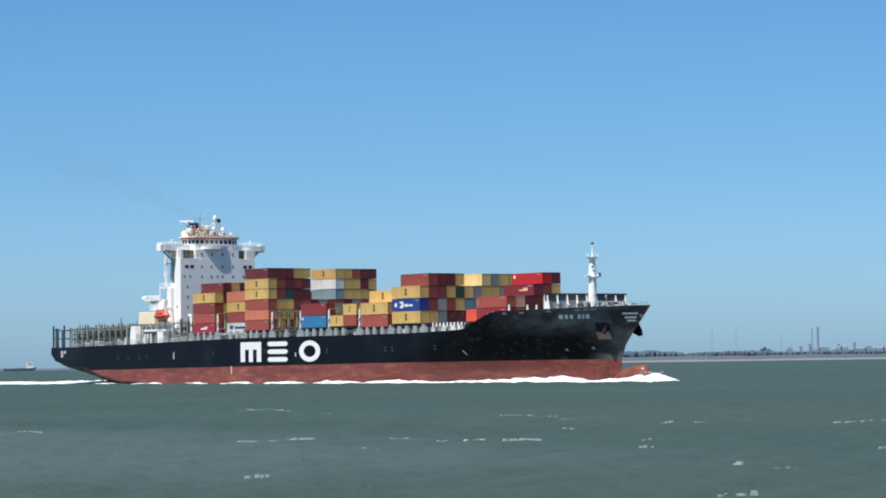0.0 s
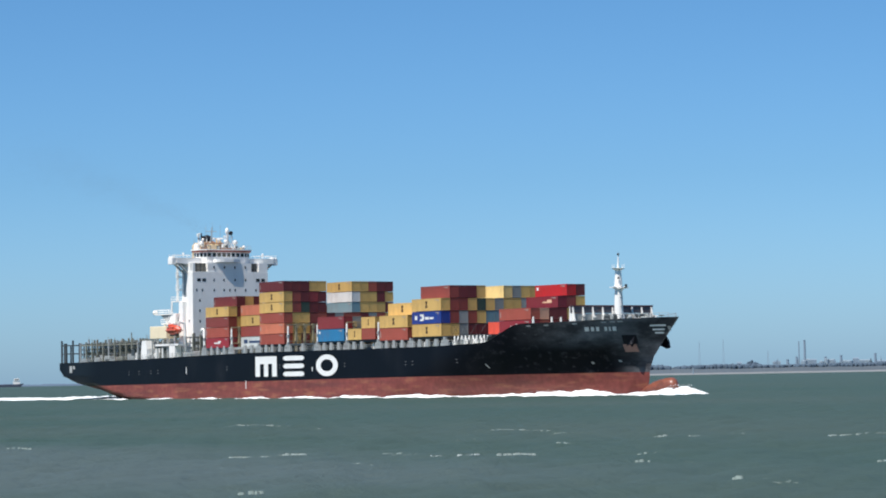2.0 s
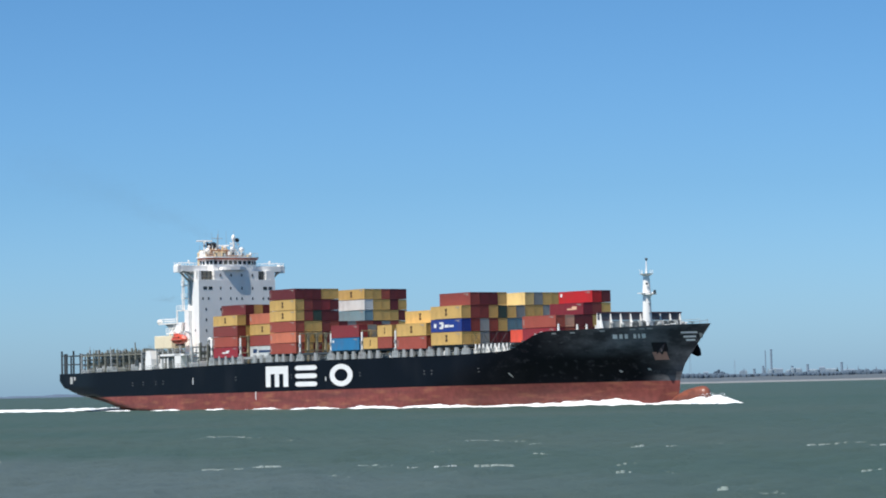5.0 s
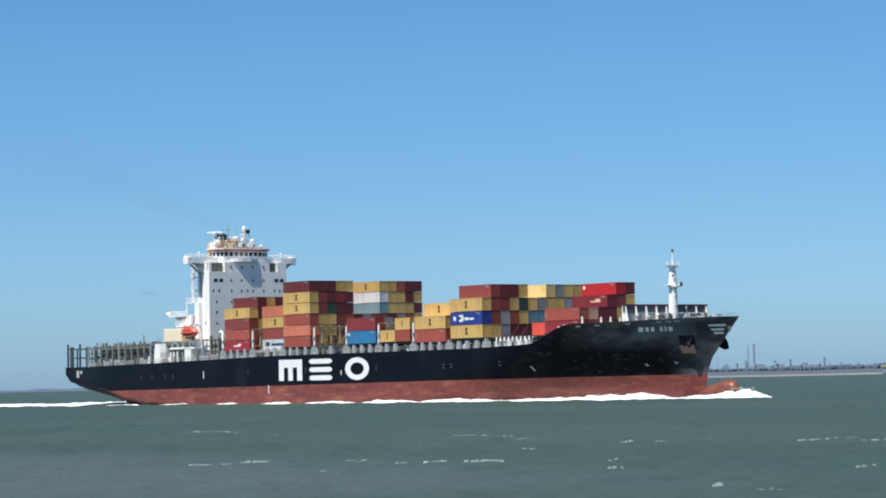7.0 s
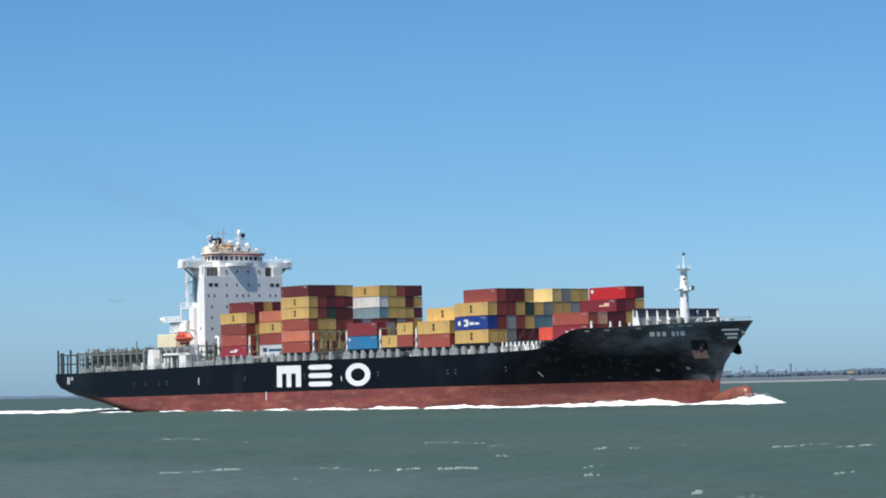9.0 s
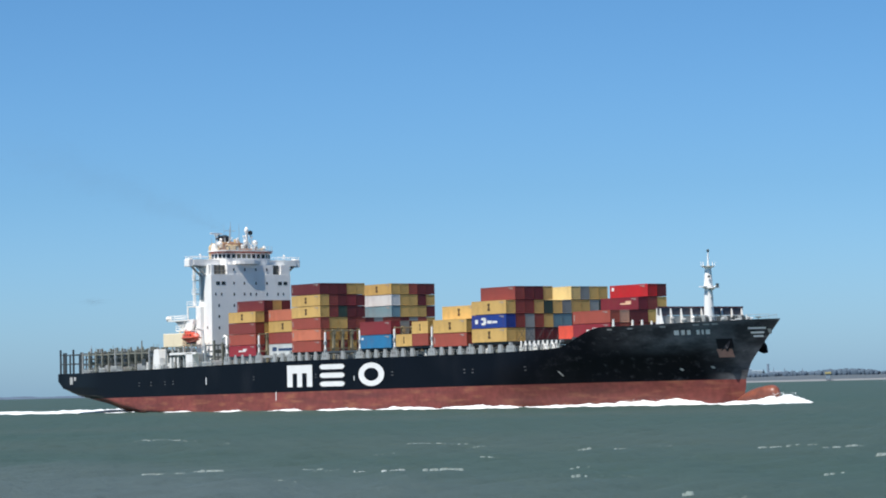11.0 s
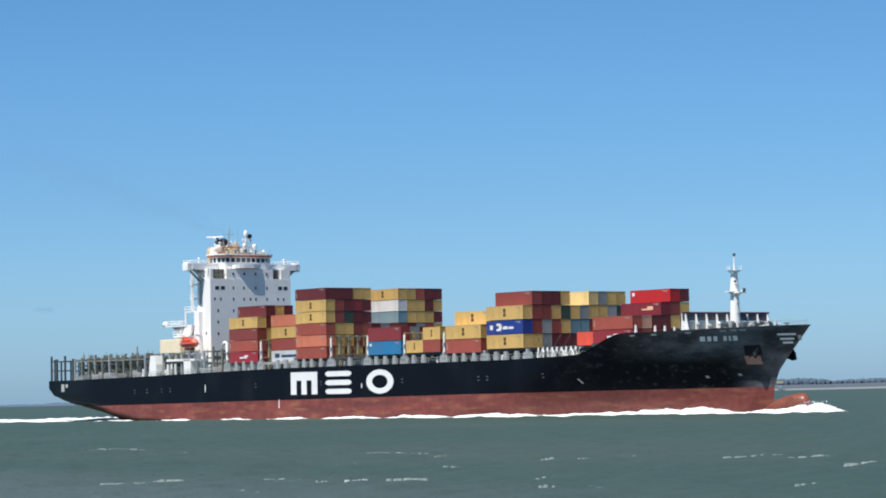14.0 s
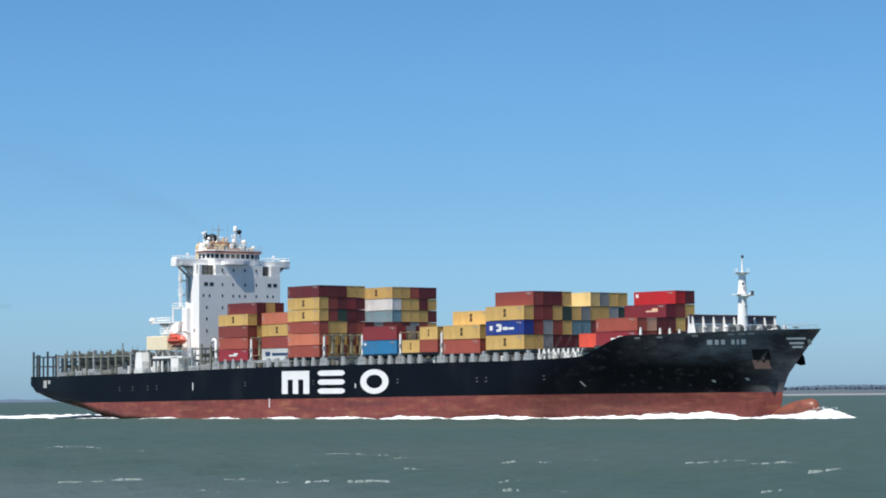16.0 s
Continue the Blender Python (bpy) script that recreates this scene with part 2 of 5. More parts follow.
def sea_material():
    m = bpy.data.materials.new("sea_water")
    m.use_nodes = True
    n, l = m.node_tree.nodes, m.node_tree.links
    b = n["Principled BSDF"]
    co = n.new("ShaderNodeTexCoord")
    broad = n.new("ShaderNodeTexNoise")
    broad.inputs["Scale"].default_value, broad.inputs["Detail"].default_value = 0.012, 6
    l.new(co.outputs["Object"], broad.inputs["Vector"])
    ramp = n.new("ShaderNodeValToRGB")
    ramp.color_ramp.elements[0].position, ramp.color_ramp.elements[1].position = 0.35, 0.7
    ramp.color_ramp.elements[0].color = (0.047, 0.082, 0.070, 1)
    ramp.color_ramp.elements[1].color = (0.063, 0.091, 0.079, 1)
    l.new(broad.outputs["Fac"], ramp.inputs["Fac"])
    # pale silt stirred up in the shallows along the near bank, with a wandering edge
    xyz, edge = n.new("ShaderNodeSeparateXYZ"), n.new("ShaderNodeTexNoise")
    edge.inputs["Scale"].default_value, edge.inputs["Detail"].default_value = 0.02, 5
    l.new(co.outputs["Object"], xyz.inputs[0])
    l.new(co.outputs["Object"], edge.inputs["Vector"])
    drift = n.new("ShaderNodeMath")
    drift.operation = "MULTIPLY_ADD"
    drift.inputs[1].default_value = 34.0
    l.new(edge.outputs["Fac"], drift.inputs[0])
    l.new(xyz.outputs["Y"], drift.inputs[2])
    shallow, west, silt = n.new("ShaderNodeMapRange"), n.new("ShaderNodeMapRange"), n.new("ShaderNodeMath")
    for node, lo, hi in ((shallow, 124, 92), (west, -86, -128)):
        node.interpolation_type = "SMOOTHSTEP"
        node.inputs["From Min"].default_value, node.inputs["From Max"].default_value = lo, hi
    l.new(drift.outputs[0], shallow.inputs["Value"])
    l.new(xyz.outputs["X"], west.inputs["Value"])
    silt.operation = "MULTIPLY"
    l.new(shallow.outputs[0], silt.inputs[0])
    l.new(west.outputs[0], silt.inputs[1])
    muddy = n.new("ShaderNodeMix")
    muddy.data_type = "RGBA"
    l.new(silt.outputs[0], muddy.inputs["Factor"])
    l.new(ramp.outputs[0], muddy.inputs["A"])
    muddy.inputs["B"].default_value = (0.079, 0.108, 0.106, 1)
    l.new(muddy.outputs["Result"], b.inputs["Base Color"])
    b.inputs["Roughness"].default_value, b.inputs["IOR"].default_value = 0.5, 1.33
    b.inputs["Specular IOR Level"].default_value = 0.10
    wave = n.new("ShaderNodeTexNoise")
    wave.inputs["Scale"].default_value, wave.inputs["Detail"].default_value = 1.6, 8
    wave.inputs["Roughness"].default_value = 0.65
    l.new(co.outputs["Object"], wave.inputs["Vector"])
    bp = n.new("ShaderNodeBump")
    bp.inputs["Strength"].default_value, bp.inputs["Distance"].default_value = 0.6, 0.5
    l.new(wave.outputs["Fac"], bp.inputs["Height"])
    l.new(bp.outputs[0], b.inputs["Normal"])
    return m


build_sea()

# ---- hull lines: half breadth and heights along the ship, x from the stern ----
def deck_z(x):
    z = np.interp(x, [0, 13, 54, 91, 114, 194, 212, 217], [9.75, 9.8, 10.25, 10.85, 11.1, 11.3, 11.65, 11.85])
    return float(z + (15.75 - 11.85) * smoothstep(216, 229, x) + 0.55 * smoothstep(229, 265, x))


def boot_z(x):
    return float(np.interp(x, [0, 41, 114, 176, 228, 256], [2.95, 3.28, 3.88, 4.38, 4.66, 4.76]))


def bottom_z(x):
    return float(max(-2.0, np.interp(x, [-3, 0, 10, 25, 40], [6.6, 4.6, 2.5, -0.6, -3.6])))


def stem_x(z):
    return float(np.interp(z, [-2, 0, 3, 5, 8, 10.4, 13.5, 16.4], [253.5, 254.2, 255.3, 255.5, 257.0, 259.4, 262.6, 265.7]))


def half_breadth(x, z):
    """Half breadth of the hull at x (a station of the level's own length) and z."""
    g = float(np.interp(z, [0, 3, 5, 6.5, 8, 9.5, 11, 13, 16], [0.0, 0.085, 0.18, 0.32, 0.53, 0.72, 0.85, 0.93, 1.0]))
    end = stem_x(z)
    start = 178 + 38 * min(1.0, max(0.0, z / 16.0)) ** 0.8
    u = min(1.0, max(0.0, (x - start) / (end - start)))
    fore = (1 - u ** (1.57 + 0.25 * g)) ** (1.0 - 0.16 * g)
    deep = min(6.0, max(0.0, 6.0 - z))
    aft = 1 - (0.10 + 0.05 * deep / 6) * smoothstep(24 + deep, -3, x)
    run = min(1.0, max(0.0, (z - bottom_z(x) + 0.02) / (1.3 + 2.4 * smoothstep(48, 30, x) * smoothstep(8, 24, x)))) ** 0.3 if x < 60 else 1.0
    return 16.1 * fore * aft * run


STATIONS = [-2.6, -2, -1, 0, 1, 2, 3, 4.5, 6, 7.5, 9, 10.5, 12, 14, 16, 18, 20, 22, 24, 26, 28, 30, 33, 36, 40, 44, 54, 66, 80, 95, 114, 135, 155, 175, 185, 194, 202, 208, 212, 215, 217, 219, 221, 223, 225, 227, 229, 232, 235, 238, 241, 244, 247, 250, 252.5, 255, 257, 259, 260.7, 262, 263.2, 264.2, 264.8, 265]


def level_x(x, z):
    return x if x < 200 else 200 + (x - 200) / 65.0 * (stem_x(z) - 200)


def hull_sheet(low, high, rows):
    """Both sides of the shell between two height lines; the last station meets at the stem."""
    verts, faces = [], []
    for side in (-1, 1):
        base = len(verts)
        for x in STATIONS:
            for k in range(rows + 1):
                z = low(x) + (high(x) - low(x)) * k / rows
                xx = level_x(x, z)
                verts.append((xx, side * half_breadth(xx, z), z))
        for i in range(len(STATIONS) - 1):
            for k in range(rows):
                a = base + i * (rows + 1) + k
                q = (a, a + rows + 1, a + rows + 2, a + 1)
                faces.append(q if side < 0 else q[::-1])
    n = len(STATIONS) * (rows + 1)
    for k in range(rows):
        faces.append((k, k + 1, n + k + 1, n + k))
    return verts, faces


ship = new("container_ship")
tagged(ship, "black-hulled container ship with red boot topping and white bridge", "ship")


def hang(name, me, parent, label=""):
    ob = new(name, me)
    ob.parent = parent
    return tagged(ob, label)


def build_hull():
    split = lambda x: max(boot_z(x), bottom_z(x) + 0.02)
    v, f = hull_sheet(split, deck_z, 20)
    hull = hang("hull", mesh_of("hull", v, f, HULL_BLACK, True), ship, "black painted steel hull, scuffed at the bow")
    v, f = hull_sheet(bottom_z, split, 14)
    boot = hang("boot_topping", mesh_of("boot_topping", v, f, BOOT_RED, True), ship, "faded red boot topping with stains")
    bm = ball(bmesh.new(), (0, 0, 0), 1.0, (6.4, 2.3, 2.2), 48)
    for v in bm.verts:
        v.co *= 1 + 0.05 * noise.noise(v.co * 0.7) + 0.025 * noise.noise(v.co * 2.3)
        v.co.z += 0.35 * smoothstep(1.0, 5.5, v.co.x) * (1 if v.co.z > 0 else 0)
    bmesh.ops.transform(bm, matrix=pose(258.6, 0, 0.7, 0, -13, 0), verts=bm.verts)
    part("bulbous_bow", bm, BULB_RED, ship, "orange-red bulbous bow breaking the surface", True)
    # decks
    verts, faces = [], []
    for x in STATIONS:
        z = deck_z(x) - 0.15 if x < 216 else min(deck_z(x) - 1.0, 12.6 + 2.2 * smoothstep(228, 229.5, x))
        h = max(0.0, half_breadth(level_x(x, z), z) - 0.1)
        verts += [(level_x(x, z), -h, z), (level_x(x, z), h, z)]
    for i in range(len(STATIONS) - 1):
        faces.append((2 * i, 2 * i + 2, 2 * i + 3, 2 * i + 1))
    hang("deck", mesh_of("deck", verts, faces, DECK_GREEN), ship, "dull green steel weather deck")
    return hull


hull = build_hull()

# ---- shipping containers ----
BOX_MESH = {}


def container_mesh(length, height, key):
    """A steel box as one shell: flat rails and corner posts, corrugated sides."""
    tag = (length, height, key)
    if tag in BOX_MESH:
        return BOX_MESH[tag]
    w, n = 1.22, int(length / 0.42)
    side = [(0.0, 0.0)] + [(0.15 + (length - 0.3) * i / (n * 4), 0.0 if i % 4 < 2 else 0.03) for i in range(n * 4 + 1)] + [(length, 0.0)]
    ring = [(x, -w, d) for x, d in side] + [(x, w, d) for x, d in reversed(side)]
    m = len(ring)
    levels = [(0.0, 0), (0.15, 0), (0.16, 1), (height - 0.13, 1), (height - 0.12, 0), (height, 0)]
    verts, faces = [], []
    for z, on in levels:
        verts += [(x, y + (d if y < 0 else -d) * on, z) for x, y, d in ring]
    for k in range(len(levels) - 1):
        for i in range(m):
            j = (i + 1) % m
            faces.append((k * m + i, k * m + j, (k + 1) * m + j, (k + 1) * m + i))
    faces += [tuple(range(m))[::-1], tuple(range((len(levels) - 1) * m, len(levels) * m))]
    BOX_MESH[tag] = mesh_of("shipping_container", verts, faces, BOX_PAINT[key])
    return BOX_MESH[tag]


def door_mesh(height, key):
    """The closed end of a box: a frame with ribbed leaves and upright lock rods, as one relief."""
    tag = ("door", height, key)
    if tag in BOX_MESH:
        return BOX_MESH[tag]
    ys = [-1.2, -1.08, -1.07, -0.83, -0.82, -0.76, -0.75, -0.33, -0.32, -0.26, -0.25, -0.03, -0.02, 0.02, 0.03, 0.25, 0.26, 0.32, 0.33, 0.75, 0.76, 0.82, 0.83, 1.07, 1.08, 1.2]
    rods = {4, 5, 8, 9, 16, 17, 20, 21}
    zs = [0.02, 0.16, 0.17, 0.6, 0.61, 0.75, 0.76, 1.3, 1.31, 1.45, 1.46, 2.0, 2.01, 2.15, 2.16, height - 0.14, height - 0.13, height - 0.02]
    ribs = {4, 5, 8, 9, 12, 13}
    verts, faces = [], []
    for k, z in enumerate(zs):
        for i, y in enumerate(ys):
            edge = i in (0, 1, len(ys) - 2, len(ys) - 1) or k in (0, 1, len(zs) - 2, len(zs) - 1)
            verts.append((0.07 if edge else 0.048 if i in rods else 0.03 if k in ribs else 0.016, y, z))
    n = len(ys)
    for k in range(len(zs) - 1):
        for i in range(n - 1):
            a = k * n + i
            faces.append((a, a + 1, a + n + 1, a + n))
    BOX_MESH[tag] = mesh_of("door", verts, faces, BOX_PAINT[key])
    return BOX_MESH[tag]


ROW_PITCH, ROW0 = 2.48, -16.0 + 1.22


def put_container(key, x, row, z, length=12.19, height=2.59, mark=""):
    ob = new("shipping_container", container_mesh(length, height, key))
    size = "forty-foot" if length > 10 else "twenty-foot"
    tagged(ob, f"{BOX_COLOURS[key][0]} painted {size} steel shipping container on the deck", "container", "containers on the ship's deck")
    d = new("door", door_mesh(height, key))
    d.parent, d.matrix_basis = ob, pose(length, 0, 0)
    afloat(ob, pose(x, ROW0 + row * ROW_PITCH, z))
    if mark:
        put_mark(ob, mark, length, height)
    return ob


MARK_BROWN = material("mark_brown", (0.10, 0.055, 0.02), 0.6)
MARK_NAVY = material("mark_navy", (0.02, 0.05, 0.12), 0.6)
MARK_WHITE = material("mark_white", (0.78, 0.77, 0.74), 0.6)
MARK_PALE = material("mark_pale", (0.36, 0.31, 0.28), 0.6)
MARK_SAND = material("mark_sand", (0.74, 0.50, 0.32), 0.6)
MARKS = {
    "Y": ("MARK_BROWN", [(0.465, 0.535, 0.24, 0.44), (0.475, 0.525, 0.46, 0.58), (0.465, 0.535, 0.60, 0.80)]),
    "B": ("MARK_WHITE", [(0.10, 0.18, 0.34, 0.66), (0.28, 0.40, 0.24, 0.40), (0.28, 0.40, 0.62, 0.78), (0.34, 0.42, 0.36, 0.68), (0.45, 0.58, 0.34, 0.56), (0.60, 0.74, 0.36, 0.52)]),
    "w": ("MARK_NAVY", [(0.12, 0.28, 0.36, 0.74), (0.34, 0.90, 0.38, 0.62)]),
    "D": ("MARK_SAND", [(0.52, 0.80, 0.42, 0.54), (0.66, 0.80, 0.54, 0.70)]), "P": ("MARK_WHITE", [(0.36, 0.62, 0.40, 0.54), (0.52, 0.66, 0.54, 0.68)]),
    "O": ("MARK_PALE", [(0.03, 0.06, 0.30, 0.72)]), "r": ("MARK_PALE", [(0.03, 0.05, 0.24, 0.72)]),
    "M": ("MARK_PALE", [(0.04, 0.055, 0.25, 0.7)]), "b": ("MARK_WHITE", [(0.04, 0.10, 0.66, 0.84)]),
    "S": ("MARK_WHITE", [(0.05, 0.11, 0.55, 0.82)]),
}
PAINTS = {"MARK_BROWN": MARK_BROWN, "MARK_NAVY": MARK_NAVY, "MARK_WHITE": MARK_WHITE, "MARK_PALE": MARK_PALE, "MARK_SAND": MARK_SAND}
MARK_MESH = {}


def put_mark(ob, mark, length, height):
    """Painted plain bars on the starboard side."""
    paint, spots = MARKS[mark]
    tag = (mark, length, height)
    if tag not in MARK_MESH:
        MARK_MESH[tag] = []
        for a, b, c, d in spots:
            v = [(x * length, -1.228, z * height) for x, z in ((a, c), (b, c), (b, d), (a, d))]
            v += [(x, -1.18, z) for x, _, z in v]
            f = [(0, 1, 2, 3), (0, 4, 5, 1), (1, 5, 6, 2), (2, 6, 7, 3), (3, 7, 4, 0)]
            MARK_MESH[tag].append(mesh_of("painted_mark", v, f, PAINTS[paint]))
    for me in MARK_MESH[tag]:
        p = new("painted_mark", me)
        p.parent = ob


def put_codes(ob, length, height):
    """Small stencilled codes, as plain bars, on the faces that are not covered."""
    tag = ("code", length, height)
    if tag not in MARK_MESH:
        MARK_MESH[tag] = []
        for a, b, c, d in ((0.80, 0.93, 0.84, 0.89), (0.86, 0.93, 0.77, 0.81)):
            v = [(x * length, -1.226, z * height) for x, z in ((a, c), (b, c), (b, d), (a, d))]
            MARK_MESH[tag].append(mesh_of("stencilled_code", v + [(x, -1.19, z) for x, _, z in v], [(0, 1, 2, 3), (0, 4, 5, 1), (1, 5, 6, 2), (2, 6, 7, 3), (3, 7, 4, 0)], MARK_PALE))
    for me in MARK_MESH[tag]:
        p = new("stencilled_code", me)
        p.parent = ob


# bay: after end x, deck height, tier pitch, tier height, {row: tiers from the bottom up}
BAYS = [
    (87.8, 12.62, 2.66, 2.59, {0: "PrRY", 1: "RRYRM", 2: "rYRMY", 3: "RGYRM", 4: "YRrM", 5: "RMYR", 6: "YRRM", 7: "RYMR", 8: "rRYM"}),
    (101.95, 12.62, 2.70, 2.62, {1: "wRYO", 2: "RYRR", 3: "YRMY", 4: "RRYM", 5: "GYRR", 6: "RMYR", 7: "YRRM", 8: "MRYR"}),
    (116.0, 13.05, 2.63, 2.59, {0: "rOrYYM", 1: "YYYRRM", 2: "RYYgMM", 3: "YRRMQY", 4: "RYrMMY", 5: "YRM", 6: "RYG", 7: "YMr", 8: "RYrKWY", 9: "YRMYYY", 10: "RYGYYr", 11: "YMrYMM", 12: "RYYMYM"}),
    (144.45, 13.3, 3.0, 2.9, {0: "bQ", 1: "RG", 2: "YM", 3: "Rr", 4: "YR", 5: "RY", 6: "MR"}),
    (172.75, 13.05, 2.92, 2.86, {0: "rY", 1: "RYY", 2: "YRY", 3: "RYR", 4: "YRY"}),
    (186.9, 13.62, 2.92, 2.86, {0: "YBY", 1: "YRRR", 2: "GGRM", 3: "MrYM", 4: "MYgY", 5: "MKY", 6: "RKG", 7: "YRYy", 8: "RGYG", 9: "MYGY", 10: "YRgY"}),
    (215.2, 14.04, 2.66, 2.59, {2: "Pr", 3: "rT", 4: "QM", 5: "RMD", 6: "MYRS", 7: "RRYM"}),
]


def build_cargo():
    for x, z, pitch, height, rows in BAYS:
        for row, tiers in rows.items():
            for k, key in enumerate(tiers):
                if key == " ":
                    continue
                outer = k >= len(rows.get(row - 1, ""))
                ob = put_container(key, x, row, z + k * pitch, 12.19, pitch - 0.12, key if outer and key in MARKS else "")
                if outer and key not in "WGwy":
                    put_codes(ob, 12.19, pitch - 0.12)
    for x, tiers in ((158.5, "Y"), (164.7, "rY")):
        for row in range(3):
            for k, key in enumerate(tiers):
                put_container(key, x, row, 13.45 + k * 2.65, 6.06, 2.63, "Y" if key == "Y" and row == 0 else "")
    put_container("L", 207.2, 3, 13.75, 6.06, 2.75)
    for row in (4, 5, 6):
        put_container("R", 207.2, row, 13.75, 6.06, 2.59)


build_cargo()

# ---- bridge house ----
scanners = []


def build_house():
    house = part("accommodation_block", boxes([(66.6, 72.5, -11.5, 11.5, 10.2, 33.2), (66.6, 72.4, -6.8, 6.5, 33.2, 35.6), (66.6, 71.2, -11.4, 11.4, 33.2, 35.6),
                                               (72.0, 72.45, -11.4, -10.7, 33.2, 35.6), (72.0, 72.45, 8.8, 11.4, 33.2, 35.6)]), SHIP_WHITE, ship, "white steel accommodation block")
    # cabin windows on the front, deck by deck
    for z, ys in ((31.0, (-9.6, -8.0, -5.0, -2.0, 1.4, 4.6, 8.4, 10.0)), (28.3, (-10.3, -8.6, -5.0, -2.0, -0.2, 1.4, 4.6, 7.8, 9.4)), (25.5, (-9.4, -5.0, -1.0, 3.0)),
                  (22.8, (-9.4, -5.0)), (20.0, (-9.4, -5.0)), (34.4, (-5.0, -1.8, 1.4, 4.6))):
        for y in ys:
            wide = 0.55 if z == 31.0 and abs(y) > 7 else 0.19
            part("window", boxes([(72.46, 72.53, y - wide, y + wide, z - (0.42 if wide > 0.3 else 0.33), z + (0.42 if wide > 0.3 else 0.33))]), GLASS_DARK, house)
    for x, z in ((70.4, 20.1), (70.6, 14.5)):
        part("window", boxes([(x - 0.2, x + 0.2, -11.54, -11.46, z - 0.35, z + 0.35)]), GLASS_DARK, house)
    # back plates and posts are coloured dark for the shade inside the recesses
    for y0, y1, m in ((-10.7, -6.8, FRAME_OLIVE), (6.5, 8.8, STEEL_DARK)):
        part("recess", boxes([(71.2, 71.26, y0, y1, 33.3, 35.5)]), m, house, "grey recess below the bridge wing")
    for y in (-9.9, -8.6, -7.5, 7.3, 8.1):
        part("recess_post", boxes([(71.5, 71.75, y - 0.09, y + 0.09, 33.25, 35.55)]), STEEL_DARK, house)
    part("recess_rail", boxes([(72.2, 72.3, -10.7, -6.8, 34.1, 34.2)]), DECK_GREY, house)
    # grey plate on the side wall stands for the wing's cast shade
    part("side_recess", boxes([(67.6, 69.0, -11.56, -11.48, 26.6, 33.0)]), DECK_GREY, house, "grey side recess")
    # bridge with its window band
    bm = prism(bmesh.new(), [(66.2, -7.7), (69.6, -7.7), (70.9, -6.2), (71.2, -0.4), (70.9, 5.3), (69.6, 7.5), (66.2, 7.5)], "z", 35.6, 39.0)
    bridge = part("bridge", bm, SHIP_WHITE, ship, "white wheelhouse")
    part("bridge_roof", prism(bmesh.new(), [(65.8, -8.4), (69.8, -8.4), (71.5, -6.5), (71.9, -0.4), (71.5, 5.7), (69.8, 8.2), (65.8, 8.2)], "z", 39.0, 39.3), SHIP_WHITE, bridge)
    part("orange_band", prism(bmesh.new(), [(66.0, -8.2), (69.7, -8.2), (71.3, -6.4), (71.65, -0.4), (71.3, 5.6), (69.7, 8.0), (66.0, 8.0)], "z", 38.6, 38.98), BAND_RED, bridge, "faded red band below the roof")
    line = [(69.6, -7.7), (70.9, -6.2), (71.2, -0.4), (70.9, 5.3), (69.6, 7.5)]
    for (xa, ya), (xb, yb) in zip(line, line[1:]):
        n = max(2, round(abs(yb - ya) / 1.3))
        for i in range(n):
            pts = []
            for u in ((i + 0.14) / n, (i + 0.82) / n):
                pts.append((xa + (xb - xa) * u, ya + (yb - ya) * u))
            (x0, y0), (x1, y1) = pts
            part("window", prism(bmesh.new(), [(x0 - 0.1, y0), (x0 + 0.07, y0), (x1 + 0.07, y1), (x1 - 0.1, y1)], "z", 37.3, 38.3), GLASS_SUN if (ya < -5 and yb > -1 and i > 1) or (-1 < ya < 0 and i == 0) else GLASS_DARK, bridge)
    for x in (67.0, 68.6):
        part("window", boxes([(x - 0.5, x + 0.5, -7.74, -7.66, 37.25, 38.3)]), GLASS_DARK, bridge)
    # platform and bulwark under the bridge front
    part("bridge_apron", prism(bmesh.new(), [(70.6, -4.5), (72.5, -4.3), (73.1, -3.5), (73.4, -2.3), (73.4, 0.4), (73.1, 1.7), (72.55, 2.9), (70.6, 3.1)], "z", 35.75, 36.6), SHIP_WHITE, ship, "white curved apron under the bridge front")
    # wings
    for sgn in (-1, 1):
        f = lambda p, q: (min(sgn * p, sgn * q), max(sgn * p, sgn * q))
        y0, y1 = f(7.6, 14.9)
        # the underside rises outboard: a tapered box girder
        wing = part("bridge_wing", prism(bmesh.new(), [(sgn * 7.6, 35.1), (sgn * 14.9, 35.55), (sgn * 14.9, 35.9), (sgn * 7.6, 35.9)], "x", 67.2, 70.0), SHIP_WHITE, ship, "white open bridge wing on grey brackets")
        for x0, x1 in ((67.2, 67.32), (69.88, 70.0)):
            part("bulwark", boxes([(x0, x1, y0, y1, 35.9, 36.95)]), SHIP_WHITE, wing)
        part("end_box", boxes([(67.5, 69.8, *f(14.9, 16.2), 35.2, 37.0)], 0.08), SHIP_WHITE, wing, "white wing control cab")
        part("cab_lamp", boxes([(67.6, 69.4, *f(14.9, 16.0), 37.0, 37.35)], 0.05), SHIP_WHITE, wing)
        for x in (67.5, 69.7):
            # the port bracket gets dark steel, its shade put into the colour
            part("bracket", bar(bmesh.new(), (x, sgn * 11.4, 32.9), (x, sgn * 14.4, 35.5), 0.3, sides=4), DECK_GREY if sgn < 0 else STEEL_DARK, wing, "grey diagonal wing bracket")
            part("bracket", bar(bmesh.new(), (x, sgn * 11.4, 35.0), (x, sgn * 13.1, 35.3), 0.16, sides=4), DECK_GREY, wing)
        for k in range(4):
            yy = sgn * (10.3 + k * 1.2)
